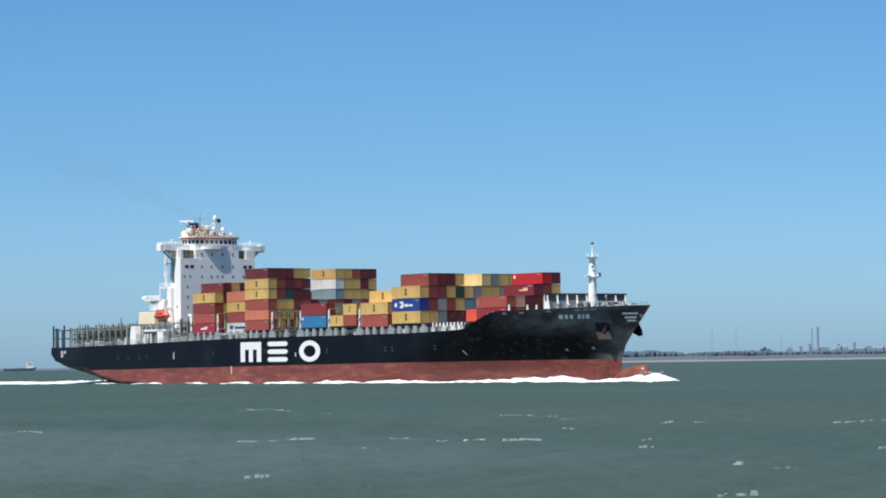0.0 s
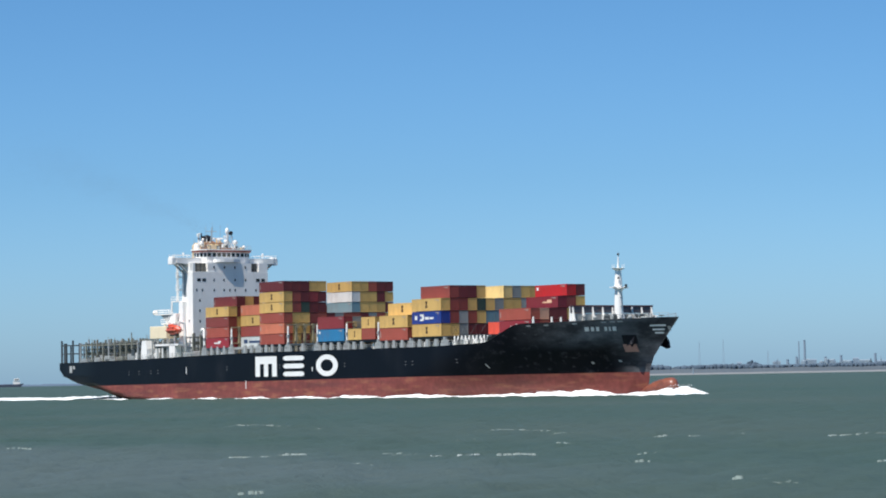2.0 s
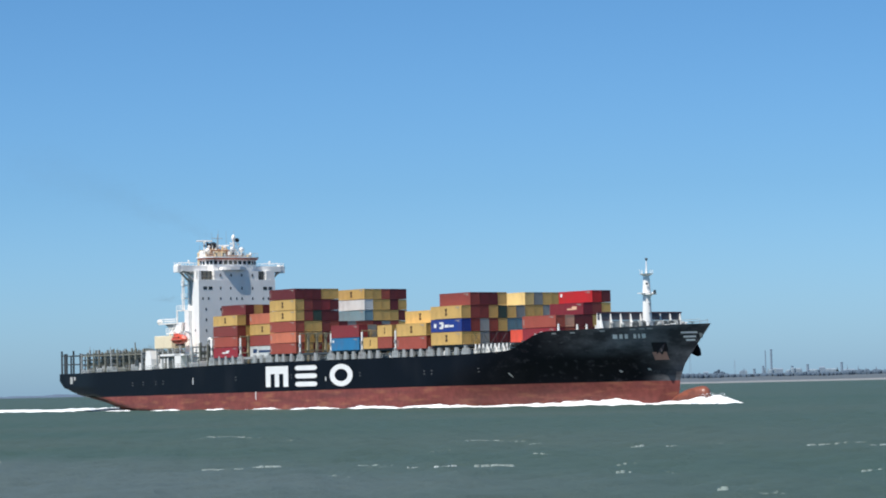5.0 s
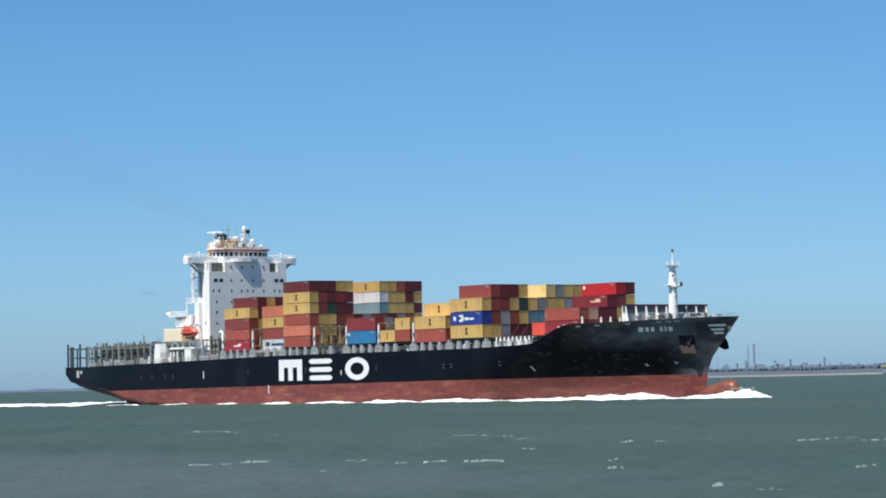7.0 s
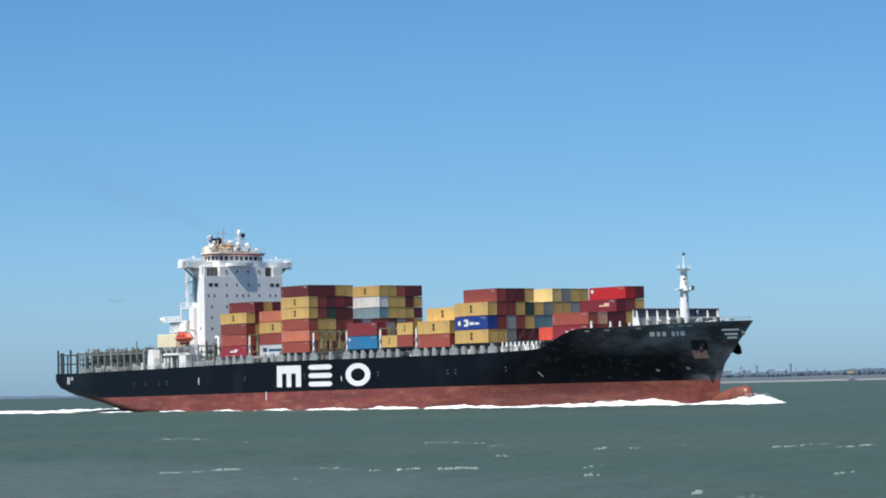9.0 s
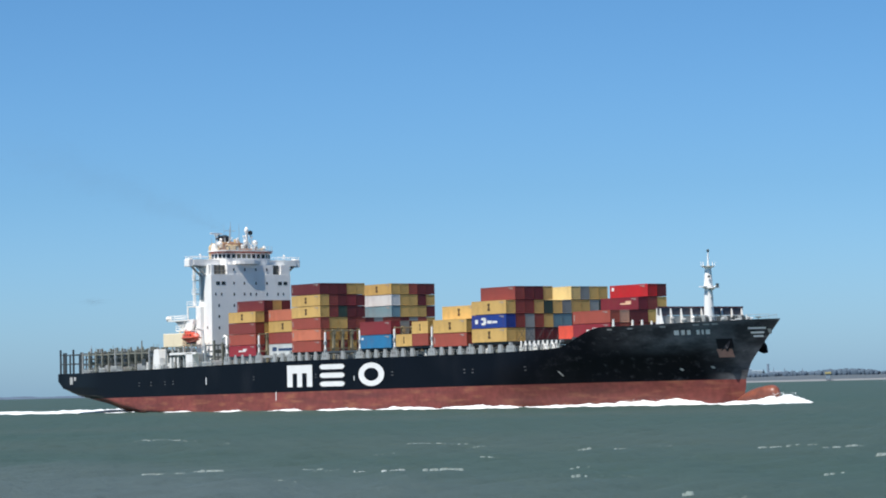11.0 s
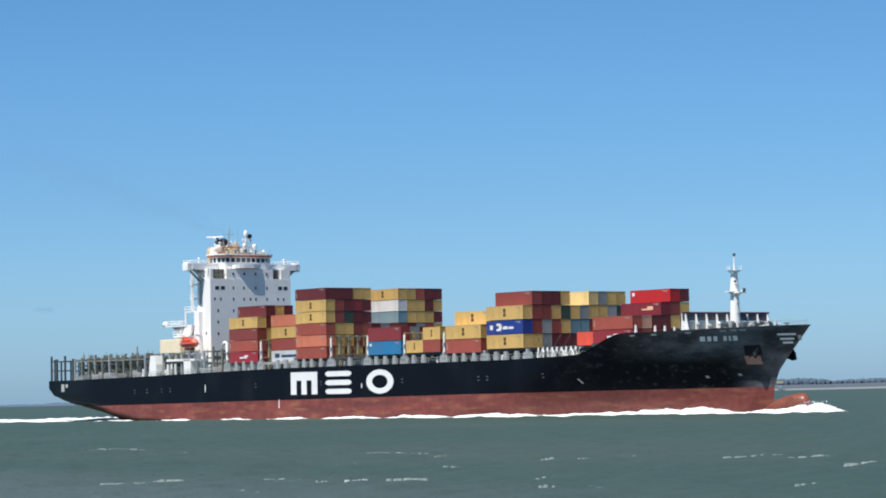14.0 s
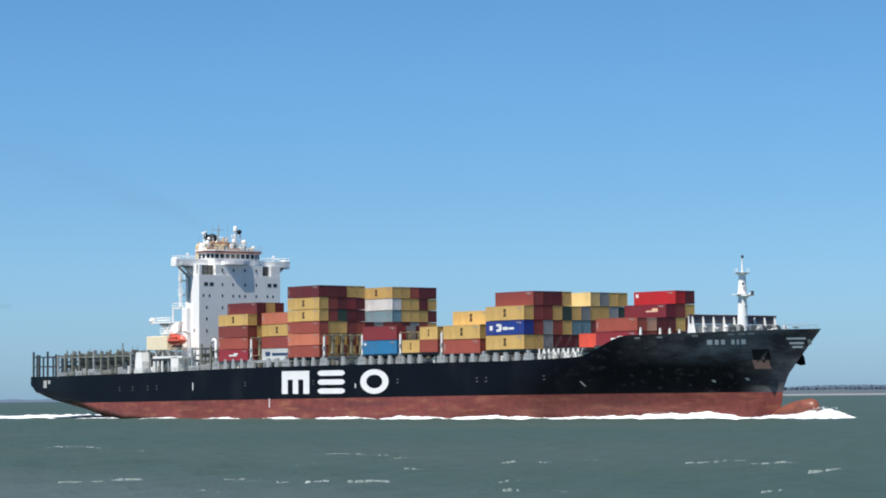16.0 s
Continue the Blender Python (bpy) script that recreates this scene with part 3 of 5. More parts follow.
            part("deck_rib", boxes([(67.3, 69.9, min(yy, yy + sgn * 0.14), max(yy, yy + sgn * 0.14), 34.95 + 0.08 * k, 35.3 + 0.08 * k)]), DECK_GREY, wing)
        bm = bmesh.new()
        for k in range(7):
            yy = sgn * (9.4 + k * 1.05)
            bar(bm, (69.9, yy, 36.9), (69.9, yy, 37.7), 0.05, sides=4)
            bar(bm, (67.3, yy, 36.9), (67.3, yy, 37.7), 0.05, sides=4)
        for x in (67.3, 69.9):
            bar(bm, (x, sgn * 9.4, 37.7), (x, sgn * 16.0, 37.7), 0.05, sides=4)
        part("rail", bm, SHIP_WHITE, wing)
        part("searchlight", ball(bar(bmesh.new(), (68.6, sgn * 12.2, 36.9), (68.6, sgn * 12.2, 37.9), 0.1, sides=6), (68.6, sgn * 12.2, 38.1), 0.32, seg=8), SHIP_WHITE, wing)
    # stair tower and aft platforms at the starboard and port sides
    for sgn in (-1, 1):
        f = lambda a, b: (min(sgn * a, sgn * b), max(sgn * a, sgn * b))
        y0, y1 = f(11.5, 12.5)
        tower = part("stair_tower", boxes([(66.5, 68.8, y0, y1, 10.2, 25.4)]), SHIP_WHITE, ship, "white stair tower")
        for x0, x1, z, ya, yb in ((63.4, 66.6, 25.3, 8, 13.2), (65.0, 66.6, 28.4, 9, 12.6), (65.5, 66.6, 31.8, 9, 12.8), (54.5, 64.5, 22.0, 8.5, 13.6), (60.0, 67.0, 19.4, 9, 14.5)):
            y0, y1 = f(ya, yb)
            pf = part("platform", boxes([(x0, x1, y0, y1, z, z + 0.3)]), SHIP_WHITE, tower)
            bm = bmesh.new()
            yo = sgn * yb
            n = max(1, int((x1 - x0) / 1.6))
            for k in range(n + 1):
                x = x0 + (x1 - x0) * k / n
                bar(bm, (x, yo, z + 0.3), (x, yo, z + 1.35), 0.06, sides=4)
            for h in (0.8, 1.35):
                bar(bm, (x0, yo, z + h), (x1, yo, z + h), 0.06, sides=4)
                bar(bm, (x0, sgn * ya, z + h), (x0, yo, z + h), 0.06, sides=4)
            part("rail", bm, SHIP_WHITE, tower)
        bm = bmesh.new()
        bar(bm, (63.6, sgn * 13.1, 22.2), (63.6, sgn * 13.1, 25.4), 0.22)
        bar(bm, (62.0, sgn * 13.2, 10.2), (62.0, sgn * 13.2, 19.5), 0.25)
        bar(bm, (58.0, sgn * 13.0, 17.8), (62.5, sgn * 13.0, 21.9), 0.35, sides=4)
        bar(bm, (65.6, sgn * 12.5, 25.4), (65.6, sgn * 12.5, 35.4), 0.2)
        bar(bm, (66.4, sgn * 12.5, 25.4), (66.4, sgn * 12.5, 35.4), 0.12)
        part("stanchion", bm, SHIP_WHITE, tower)
        y0, y1 = f(12.5, 13.4)
        part("stair_flight", prism(bmesh.new(), [(62.2, 19.6), (65.4, 19.6), (66.9, 22.3), (63.8, 22.3)], "y", y0, y1), SHIP_WHITE, tower, "white slanting stair casing")
        y0, y1 = f(9.2, 13.2)
        part("platform_bracket", prism(bmesh.new(), [(57.4, 21.95), (64.4, 21.95), (64.4, 19.75), (61.2, 19.75)], "y", y0, y1), DECK_GREY, tower, "grey wedge-shaped platform support")
        part("lamp_housing", ball(bmesh.new(), (54.3, sgn * 13.2, 22.7), 0.75), SHIP_WHITE, tower, "", True)
    # engine casing and funnel
    part("engine_casing", boxes([(58.5, 66.6, -6, 6, 10.2, 33)], 0.15), SHIP_WHITE, ship)
    fun = part("funnel", boxes([(62.4, 66.0, -6.4, 3.2, 33, 41.0)], 0.5), BUFF, ship, "buff funnel casing behind the bridge")
    part("funnel_top", ball(bmesh.new(), (63.9, -2.3, 41.9), 1.5, (1.05, 1, 1.05), 18), BLACK, fun, "black rounded exhaust top", True)
    part("funnel_collar", bar(bmesh.new(), (63.9, -2.3, 40.6), (63.9, -2.3, 41.6), 1.55, sides=18), BUFF, fun)
    for y, h, r in ((-4.3, 43.9, 0.18), (-3.9, 43.2, 0.28), (0.4, 42.4, 0.34), (1.5, 42.0, 0.3)):
        part("exhaust_pipe", bar(bmesh.new(), (64.4, y, 40.8), (64.4, y, h), r), BLACK if y < 0 else BUFF, fun)
    part("vent_drum", bar(bmesh.new(), (65.2, -6.0, 39.2), (65.2, -6.0, 41.2), 1.0, sides=16), BUFF, fun, "buff vent drum")
    part("vent_drum", bar(bmesh.new(), (66.9, -7.2, 39.3), (66.9, -7.2, 40.5), 0.75, sides=16), SHIP_WHITE, fun, "white vent drum")
    # monkey island: mast frame, radars, domes, aerials
    bm = boxes([(67.4, 68.0, -5.0, -4.5, 39.3, 41.3), (67.4, 68.0, -2.7, -2.2, 39.3, 41.6), (67.4, 68.0, -0.4, 0.1, 39.3, 41.3), (67.2, 68.2, -5.3, 0.4, 40.9, 41.25), (67.3, 68.1, -5.1, 0.2, 39.9, 40.15)])
    for y in (-4.5, -2.2):
        bar(bm, (67.7, y, 39.4), (67.7, y + 2.1, 40.9), 0.12, sides=4)
    mast = part("radar_mast", bm, TAN_ORANGE, ship, "tan-orange radar mast frame")
    for y0, y1, z in ((-7.6, -5.4, 39.9), (-1.2, 3.0, 39.75)):
        part("rail_screen", boxes([(69.8, 69.9, y0, y1, 39.3, z)]), TAN_ORANGE, mast)
    part("store_box", boxes([(66.6, 68.4, -3.9, -1.0, 39.3, 40.7)], 0.08), BUFF, mast, "buff roof store")
    part("king_post", bar(bmesh.new(), (67.6, 2.0, 39.3), (67.6, 2.0, 43.6), 0.34, 0.22, 12), SHIP_WHITE, mast)
    part("king_post", bar(bmesh.new(), (67.2, -3.0, 41.2), (67.2, -2.6, 45.4), 0.2, 0.09, 8), DECK_GREY, mast)
    for c, r, tall in (((68, -6.2, 41.0), 0.68, 1.0), ((68, 3.95, 41.35), 0.68, 1.1), ((68, 1.6, 44.4), 0.52, 1.75), ((68.4, 0.9, 41.5), 0.45, 1.2), ((67.0, -7.4, 40.3), 0.55, 1.2), ((68.2, 6.6, 40.1), 0.45, 1.1), ((66.9, -5.2, 42.0), 0.4, 1.1)):
        part("radome", ball(bmesh.new(), c, r, (1, 1, tall)), SHIP_WHITE, mast, "white satellite dome", True)
        part("radome_post", bar(bmesh.new(), (c[0], c[1], 39.2), (c[0], c[1], c[2] - r * 0.7), 0.2), SHIP_WHITE, mast)
    part("black_ball", ball(bmesh.new(), (68, 2.75, 43.85), 0.58), BLACK, mast, "black day-signal ball", True)
    part("signal_arm", bar(bmesh.new(), (67.6, 1.2, 43.1), (68.0, 3.1, 43.1), 0.09, sides=6), SHIP_WHITE, mast)
    # dark boxes added to stand for the shaded gaps between the roof gear
    for x, y0, y1, z0, z1 in ((66.8, -6.9, -6.1, 39.3, 40.2), (68.6, -1.9, -1.2, 39.3, 40.4), (68.8, 0.6, 1.3, 39.3, 40.6), (68.6, -4.4, -3.8, 39.3, 40.3), (67.0, 4.6, 5.2, 39.3, 40.5)):
        part("dark_gap_box", boxes([(x - 0.3, x + 0.3, y0, y1, z0, z1)], 0.05), STEEL_DARK, mast)
    for y, z in ((-7.0, 42.1), (-4.6, 42.5), (0.9, 42.8), (3.1, 42.6)):
        part("lamp_pole", bar(bmesh.new(), (67.9, y, 39.2), (67.9, y, z), 0.1, sides=6), SHIP_WHITE, mast)
        part("signal_lamp", boxes([(67.7, 68.15, y - 0.25, y + 0.25, z - 0.1, z + 0.35)], 0.05), STEEL_DARK if y < 0 else SHIP_WHITE, mast)
    # two turning radar scanners on their posts
    for x, y, z, long, first, rate in ((67.0, -6.6, 43.55, 4.4, 32.0, 154.3), (67.2, -0.6, 42.4, 2.6, 75.0, 171.0)):
        part("scanner_post", bar(bmesh.new(), (x, y, 39.2), (x, y, z - 0.3), 0.22), SHIP_WHITE, mast)
        part("scanner_motor", boxes([(x - 0.35, x + 0.35, y - 0.35, y + 0.35, z - 0.65, z - 0.22)], 0.08), SHIP_WHITE, mast)
        arm = part("radar_scanner", boxes([(-long / 2, long / 2, -0.16, 0.16, -0.2, 0.16)], 0.05), SHIP_WHITE, mast, "white turning radar scanner bar")
        scanners.append((arm, Vector((x, y, z)), first, rate))
    rng = random.Random(3)
    for k in range(18):
        x, y = rng.uniform(66.6, 69.6), rng.uniform(-7.6, 7.2)
        h = rng.uniform(0.4, 1.0) if abs(y) > 4 else rng.uniform(0.7, 1.7)
        w = rng.uniform(0.12, 0.4)
        part("roof_locker", boxes([(x - w, x + w, y - w, y + w, 39.25, 39.25 + h)], 0.04), rng.choice((SHIP_WHITE, SHIP_WHITE, BUFF, DECK_GREY)), mast)
    for y in (-5.0, 4.6):
        bm = bmesh.new()
        for p, q in (((67, y, 39.3), (67.2, y * 0.4, 42.6)), ((66.2, y, 39.3), (66.9, y * 0.4, 42.6)), ((66.2, y * 0.8, 40.4), (67.0, y * 0.5, 41.9))):
            bar(bm, p, q, 0.09, sides=5)
        part("mast_stay", bm, SHIP_WHITE, mast)
    part("yard", bar(bmesh.new(), (67.2, -4.4, 44.3), (67.2, -1.2, 44.3), 0.07), DECK_GREY, mast)
    for x, y, z in ((66.4, -2.0, 46.6), (66.4, -4.0, 45.7), (66.4, 0.4, 46.2), (66.4, 5.8, 41.8), (66.4, 7.4, 41.0), (66.4, -7.6, 42.4), (68, 6.8, 41.0), (67.6, 2.0, 46.3), (66.8, 3.2, 42.9)):
        part("aerial", bar(bmesh.new(), (x, y, 39.2), (x, y, z), 0.07, 0.03, 5), DECK_GREY, mast)
    bm = bmesh.new()
    for k in range(15):
        y = -8.0 + k * 15.8 / 14
        bar(bm, (70, y, 39.3), (70, y, 40.3), 0.04, sides=4)
    for h in (39.8, 40.3):
        bar(bm, (70, -8.0, h), (70, 7.8, h), 0.04, sides=4)
    part("rail", bm, DECK_GREY, bridge)


build_house()


def build_lifeboats():
    for sgn in (-1, 1):
        bm = bmesh.new()
        secs = []
        for x, w, lo, hi in ((64.8, 0.15, 17.5, 17.9), (65.6, 1.0, 16.9, 18.5), (67.2, 1.35, 16.5, 19.0), (69.2, 1.35, 16.5, 19.1), (70.8, 1.05, 16.8, 18.7), (71.9, 0.15, 17.6, 18.0)):
            mid = (lo + hi) / 2
            secs.append([bm.verts.new((x, sgn * 15.0 + w * c, mid + (hi - lo) / 2 * d)) for c, d in ((0, -1), (-0.75, -0.7), (-1, 0), (-0.85, 0.55), (-0.4, 1), (0.4, 1), (0.85, 0.55), (1, 0), (0.75, -0.7))])
        for p, q in zip(secs, secs[1:]):
            for i in range(9):
                j = (i + 1) % 9
                bm.faces.new((p[i], p[j], q[j], q[i]))
        bm.faces.new(secs[0])
        bm.faces.new(secs[-1][::-1])
        boat = part("lifeboat", bm, ORANGE, ship, "orange enclosed lifeboat in its davits")
        part("cockpit", boxes([(65.9, 67.0, sgn * 15 - 0.6, sgn * 15 + 0.6, 18.7, 19.4)], 0.15), ORANGE, boat)
        part("strake", boxes([(65.6, 71.0, sgn * 15 - 1.42, sgn * 15 + 1.42, 17.55, 17.75)], 0.08), BAND_RED, boat, "dark red rubbing strake")
        for x in (67.4, 68.6, 69.8):
            part("porthole", boxes([(x - 0.22, x + 0.22, sgn * 15 - 1.3, sgn * 15 + 1.3, 18.15, 18.5)], 0.05), GLASS_DARK, boat)
        for x in (66.1, 70.6):
            part("fall_block", bar(bmesh.new(), (x, sgn * 15, 18.6), (x, sgn * 15, 20.0), 0.16, sides=6), SHIP_WHITE, boat)
        part("keel", boxes([(66.2, 70.6, sgn * 15 - 0.15, sgn * 15 + 0.15, 16.2, 16.6)]), STEEL_DARK, boat)
        f = lambda a, b: (min(sgn * a, sgn * b), max(sgn * a, sgn * b))
        y0, y1 = f(13.6, 15.6)
        davit = part("davit", boxes([(66.4, 69.6, y0, y1, 10.4, 14.0)], 0.1), SHIP_WHITE, ship, "white lifeboat davit and platform")
        part("platform", boxes([(58.5, 71.5, y0, y1, 13.6, 14.1)]), SHIP_WHITE, davit)
        for x in (65.3, 71.3):
            bm = bar(bmesh.new(), (x, sgn * 13.2, 13.8), (x, sgn * 13.4, 19.4), 0.3, sides=6)
            bar(bm, (x, sgn * 13.4, 19.4), (x, sgn * 15.2, 19.9), 0.25, sides=6)
            part("davit_arm", bm, SHIP_WHITE, davit)
        y0, y1 = f(11.0, 15.4)
        part("store_house", boxes([(55.2, 64.6, y0, y1, 15.6, 18.9)], 0.1), CREAM, ship, "cream deck store")
        for x in (55.9, 59, 62, 64.6):
            part("store_leg", bar(bmesh.new(), (x, sgn * 15, 10.2), (x, sgn * 15, 15.6), 0.25, sides=6), DECK_GREY, ship)
        y0, y1 = f(13.2, 15.6)
        part("vent_housing", prism(bmesh.new(), [(50.2, 10.2), (53.8, 10.2), (53.6, 13.0), (52.9, 15.2), (50.9, 15.2), (50.4, 13.0)], "y", y0, y1), SHIP_WHITE, ship, "white tapered vent housing")
        for x in (58.5, 60.3, 62.1):
            bm = bar(bmesh.new(), (x, sgn * 15.2, 10.3), (x, sgn * 15.2, 13.0), 0.28)
            part("life_raft_post", bm, SHIP_WHITE, ship)

    bm = bar(bmesh.new(), (85.9, -15.45, 10.5), (85.9, -15.45, 17.4), 0.3, sides=10)
    bar(bm, (85.9, -15.45, 17.3), (84.9, -15.45, 17.7), 0.3, sides=10)
    bar(bm, (84.9, -15.45, 17.75), (84.2, -15.45, 16.9), 0.3, sides=10)
    part("vent_arch", bm, SHIP_WHITE, ship, "white goose-neck vent beside the stack", True)


build_lifeboats()


# ---- deck fittings along the cargo ----
GAPS = [86.6, 101.0, 115.1, 129.7, 143.9, 157.6, 171.9, 186.0, 200.2]
BARE = (115.1, 186.0, 200.2)


def build_deck_fittings():
    coam = part("hatch_coaming", boxes([(84, 213, -12.6, 12.6, 10.6, 12.3)]), DECK_GREY, ship, "grey hatch coaming")
    for x, z, pitch, height, rows in BAYS:
        base = z - 0.005
        part("hatch_cover", boxes([(x - 0.3, x + 12.5, -15.6, 15.6, base - 0.55, base)] if x < 210 else [(x - 0.3, x + 12.5, -11.2, 11.2, base - 0.6, base)]), DECK_GREY if x < 110 else STEEL_DARK, ship)
    for x0, x1, z in ((158.2, 171.0, 13.445), (130.6, 142.9, 13.1), (201.0, 213.4, 13.745)):
        wide = 15.6 if x0 < 200 else 12.0
        part("hatch_cover", boxes([(x0, x1, -wide, wide, z - 0.55, z)]), STEEL_DARK, ship)
    # lashing bridges between the bays
    for x in GAPS:
        z0 = deck_z(x)
        if x in BARE:
            continue
        bm = bmesh.new()
        for k in range(14):
            y = -16.0 + k * 2.48 + 0.02
            if k in (0, 13):
                continue
            box(bm, x - 0.32, x + 0.32, y - 0.28, y + 0.28, z0 - 0.2, 18.0)
            box(bm, x - 0.5, x + 0.5, y - 0.4, y + 0.4, 16.9, 17.3)
        for z in (13.6, 17.6):
            box(bm, x - 0.35, x + 0.35, -15.7, 15.7, z, z + 0.22)
        frame_ = part("lashing_bridge", bm, LASHING_TAN, ship, "rust-stained grey lashing bridge")
        for sgn in (-1, 1):
            part("outer_post", boxes([(x - 0.22, x + 0.22, sgn * 15.75 - 0.16, sgn * 15.75 + 0.16, z0, 17.4)], 0.05), SHIP_WHITE, frame_, "white end post")
            part("walkway_box", boxes([(x - 0.3, x + 0.3, sgn * 15.75 - 0.27, sgn * 15.75 + 0.27, 14.6, 15.3)]), DECK_GREY, frame_)
    # stools that carry the outer rows
    for x in GAPS + [90.6, 93.9, 97.4, 108.0, 111.5, 119.0, 122.1, 125.8, 137.0, 147.2, 150.5, 154.0, 161.0, 164.5, 175.6, 178.8, 182.4, 189.8, 193.0, 196.6]:
        z0 = deck_z(x)
        for sgn in (-1, 1):
            bm, y0, y1 = bmesh.new(), sgn * 15.75 - 0.3, sgn * 15.75 + 0.3
            if x in GAPS:
                # three uprights on one plinth
                prism(bm, [(x - 1.5, z0 - 0.1), (x + 1.5, z0 - 0.1), (x + 1.35, z0 + 0.5), (x - 1.35, z0 + 0.5)], "y", y0, y1)
                box(bm, x - 0.3, x + 0.3, y0, y1, z0 + 0.45, 13.4)
                for side in (-1, 1):
                    prism(bm, [(x + side * u, z) for u, z in ((0.62, z0 + 0.45), (1.35, z0 + 0.45), (1.0, 12.8), (0.62, 12.8))], "y", y0 + 0.02, y1 - 0.02)
                box(bm, x - 1.1, x + 1.1, y0 + 0.05, y1 - 0.05, 12.25, 12.6)
            else:
                prism(bm, [(x - 0.75, z0 - 0.1), (x + 0.75, z0 - 0.1), (x + 0.42, 13.0), (x - 0.42, 13.0)], "y", y0, y1)
            part("container_stool", bm, DECK_GREY, ship, "grey pedestal at the deck edge")
    # small vents, bollards and pipes between the stools
    rng = random.Random(44)
    for x in np.arange(89.5, 212, 1.75):
        if min(abs(x - g) for g in GAPS) < 2.4 or rng.random() < 0.35:
            continue
        z0, h, y = deck_z(x), rng.uniform(0.5, 1.5), -15.2 + rng.uniform(-0.2, 0.6)
        bm = bar(bmesh.new(), (x, y, z0 - 0.1), (x, y, z0 + h), rng.uniform(0.13, 0.3), sides=8)
        ball(bm, (x + rng.uniform(0, 0.25), y, z0 + h), rng.uniform(0.2, 0.38))
        part("deck_vent", bm, rng.choice((DECK_GREY, DECK_GREY, SHIP_WHITE, STEEL_DARK, FRAME_OLIVE)), ship)
    # white struts along the side of the foremost hatch
    for k in range(9):
        x = 200.9 + k * 1.5
        z0 = deck_z(x)
        bm = bmesh.new()
        bar(bm, (x, -13.6, z0 - 0.1), (x, -13.6, 13.6), 0.2, sides=4)
        bar(bm, (x + 0.25, -13.6, z0), (x + 1.2, -13.5, 13.4), 0.15, sides=4)
        if k % 2:
            bar(bm, (x + 1.1, -13.8, z0 + 0.2), (x + 0.4, -13.7, 13.0), 0.11, sides=4)
        part("lashing_strut", bm, SHIP_WHITE, ship, "white lashing strut")
        bm = bar(bmesh.new(), (x + 0.7, -14.4, z0 - 0.1), (x + 0.7, -14.4, z0 + 0.9), 0.16, sides=8)
        ball(bm, (x + 0.75, -14.4, z0 + 0.95), 0.24, seg=8)
        part("deck_vent", bm, DECK_GREY if k % 3 else SHIP_WHITE, ship)
    # crossed lashing rods on the forward ends of two bays
    for x, z0, h, rows in ((199.45, 13.7, 2.9, range(1, 8)), (128.6, 13.2, 2.6, range(1, 7)), (128.6, 15.9, 2.6, range(1, 7)), (100.25, 12.8, 2.6, range(0, 4))):
        for row in rows:
            y = -16.0 + row * 2.48
            for a, b in ((0.15, 2.3), (2.3, 0.15)):
                part("lashing_rod", bar(bmesh.new(), (x, y + a, z0), (x, y + b, z0 + h), 0.032, sides=4), STEEL_DARK, ship)
    # deck rail along both sides
    for sgn in (-1, 1):
        bm = bmesh.new()
        xs = np.arange(14, 214, 2.5)
        for x in xs:
            z = deck_z(x)
            bar(bm, (x, sgn * 15.95, z - 0.1), (x, sgn * 15.95, z + 1.05), 0.05, sides=4)
        for a, b in zip(xs, xs[1:]):
            for h in (0.55, 1.05):
                bar(bm, (a, sgn * 15.95, deck_z(a) + h), (b, sgn * 15.95, deck_z(b) + h), 0.035, sides=4)
        tagged(part("deck_rail", bm, DECK_GREY, ship, "grey steel deck rail"), kind="stuff")


build_deck_fittings()


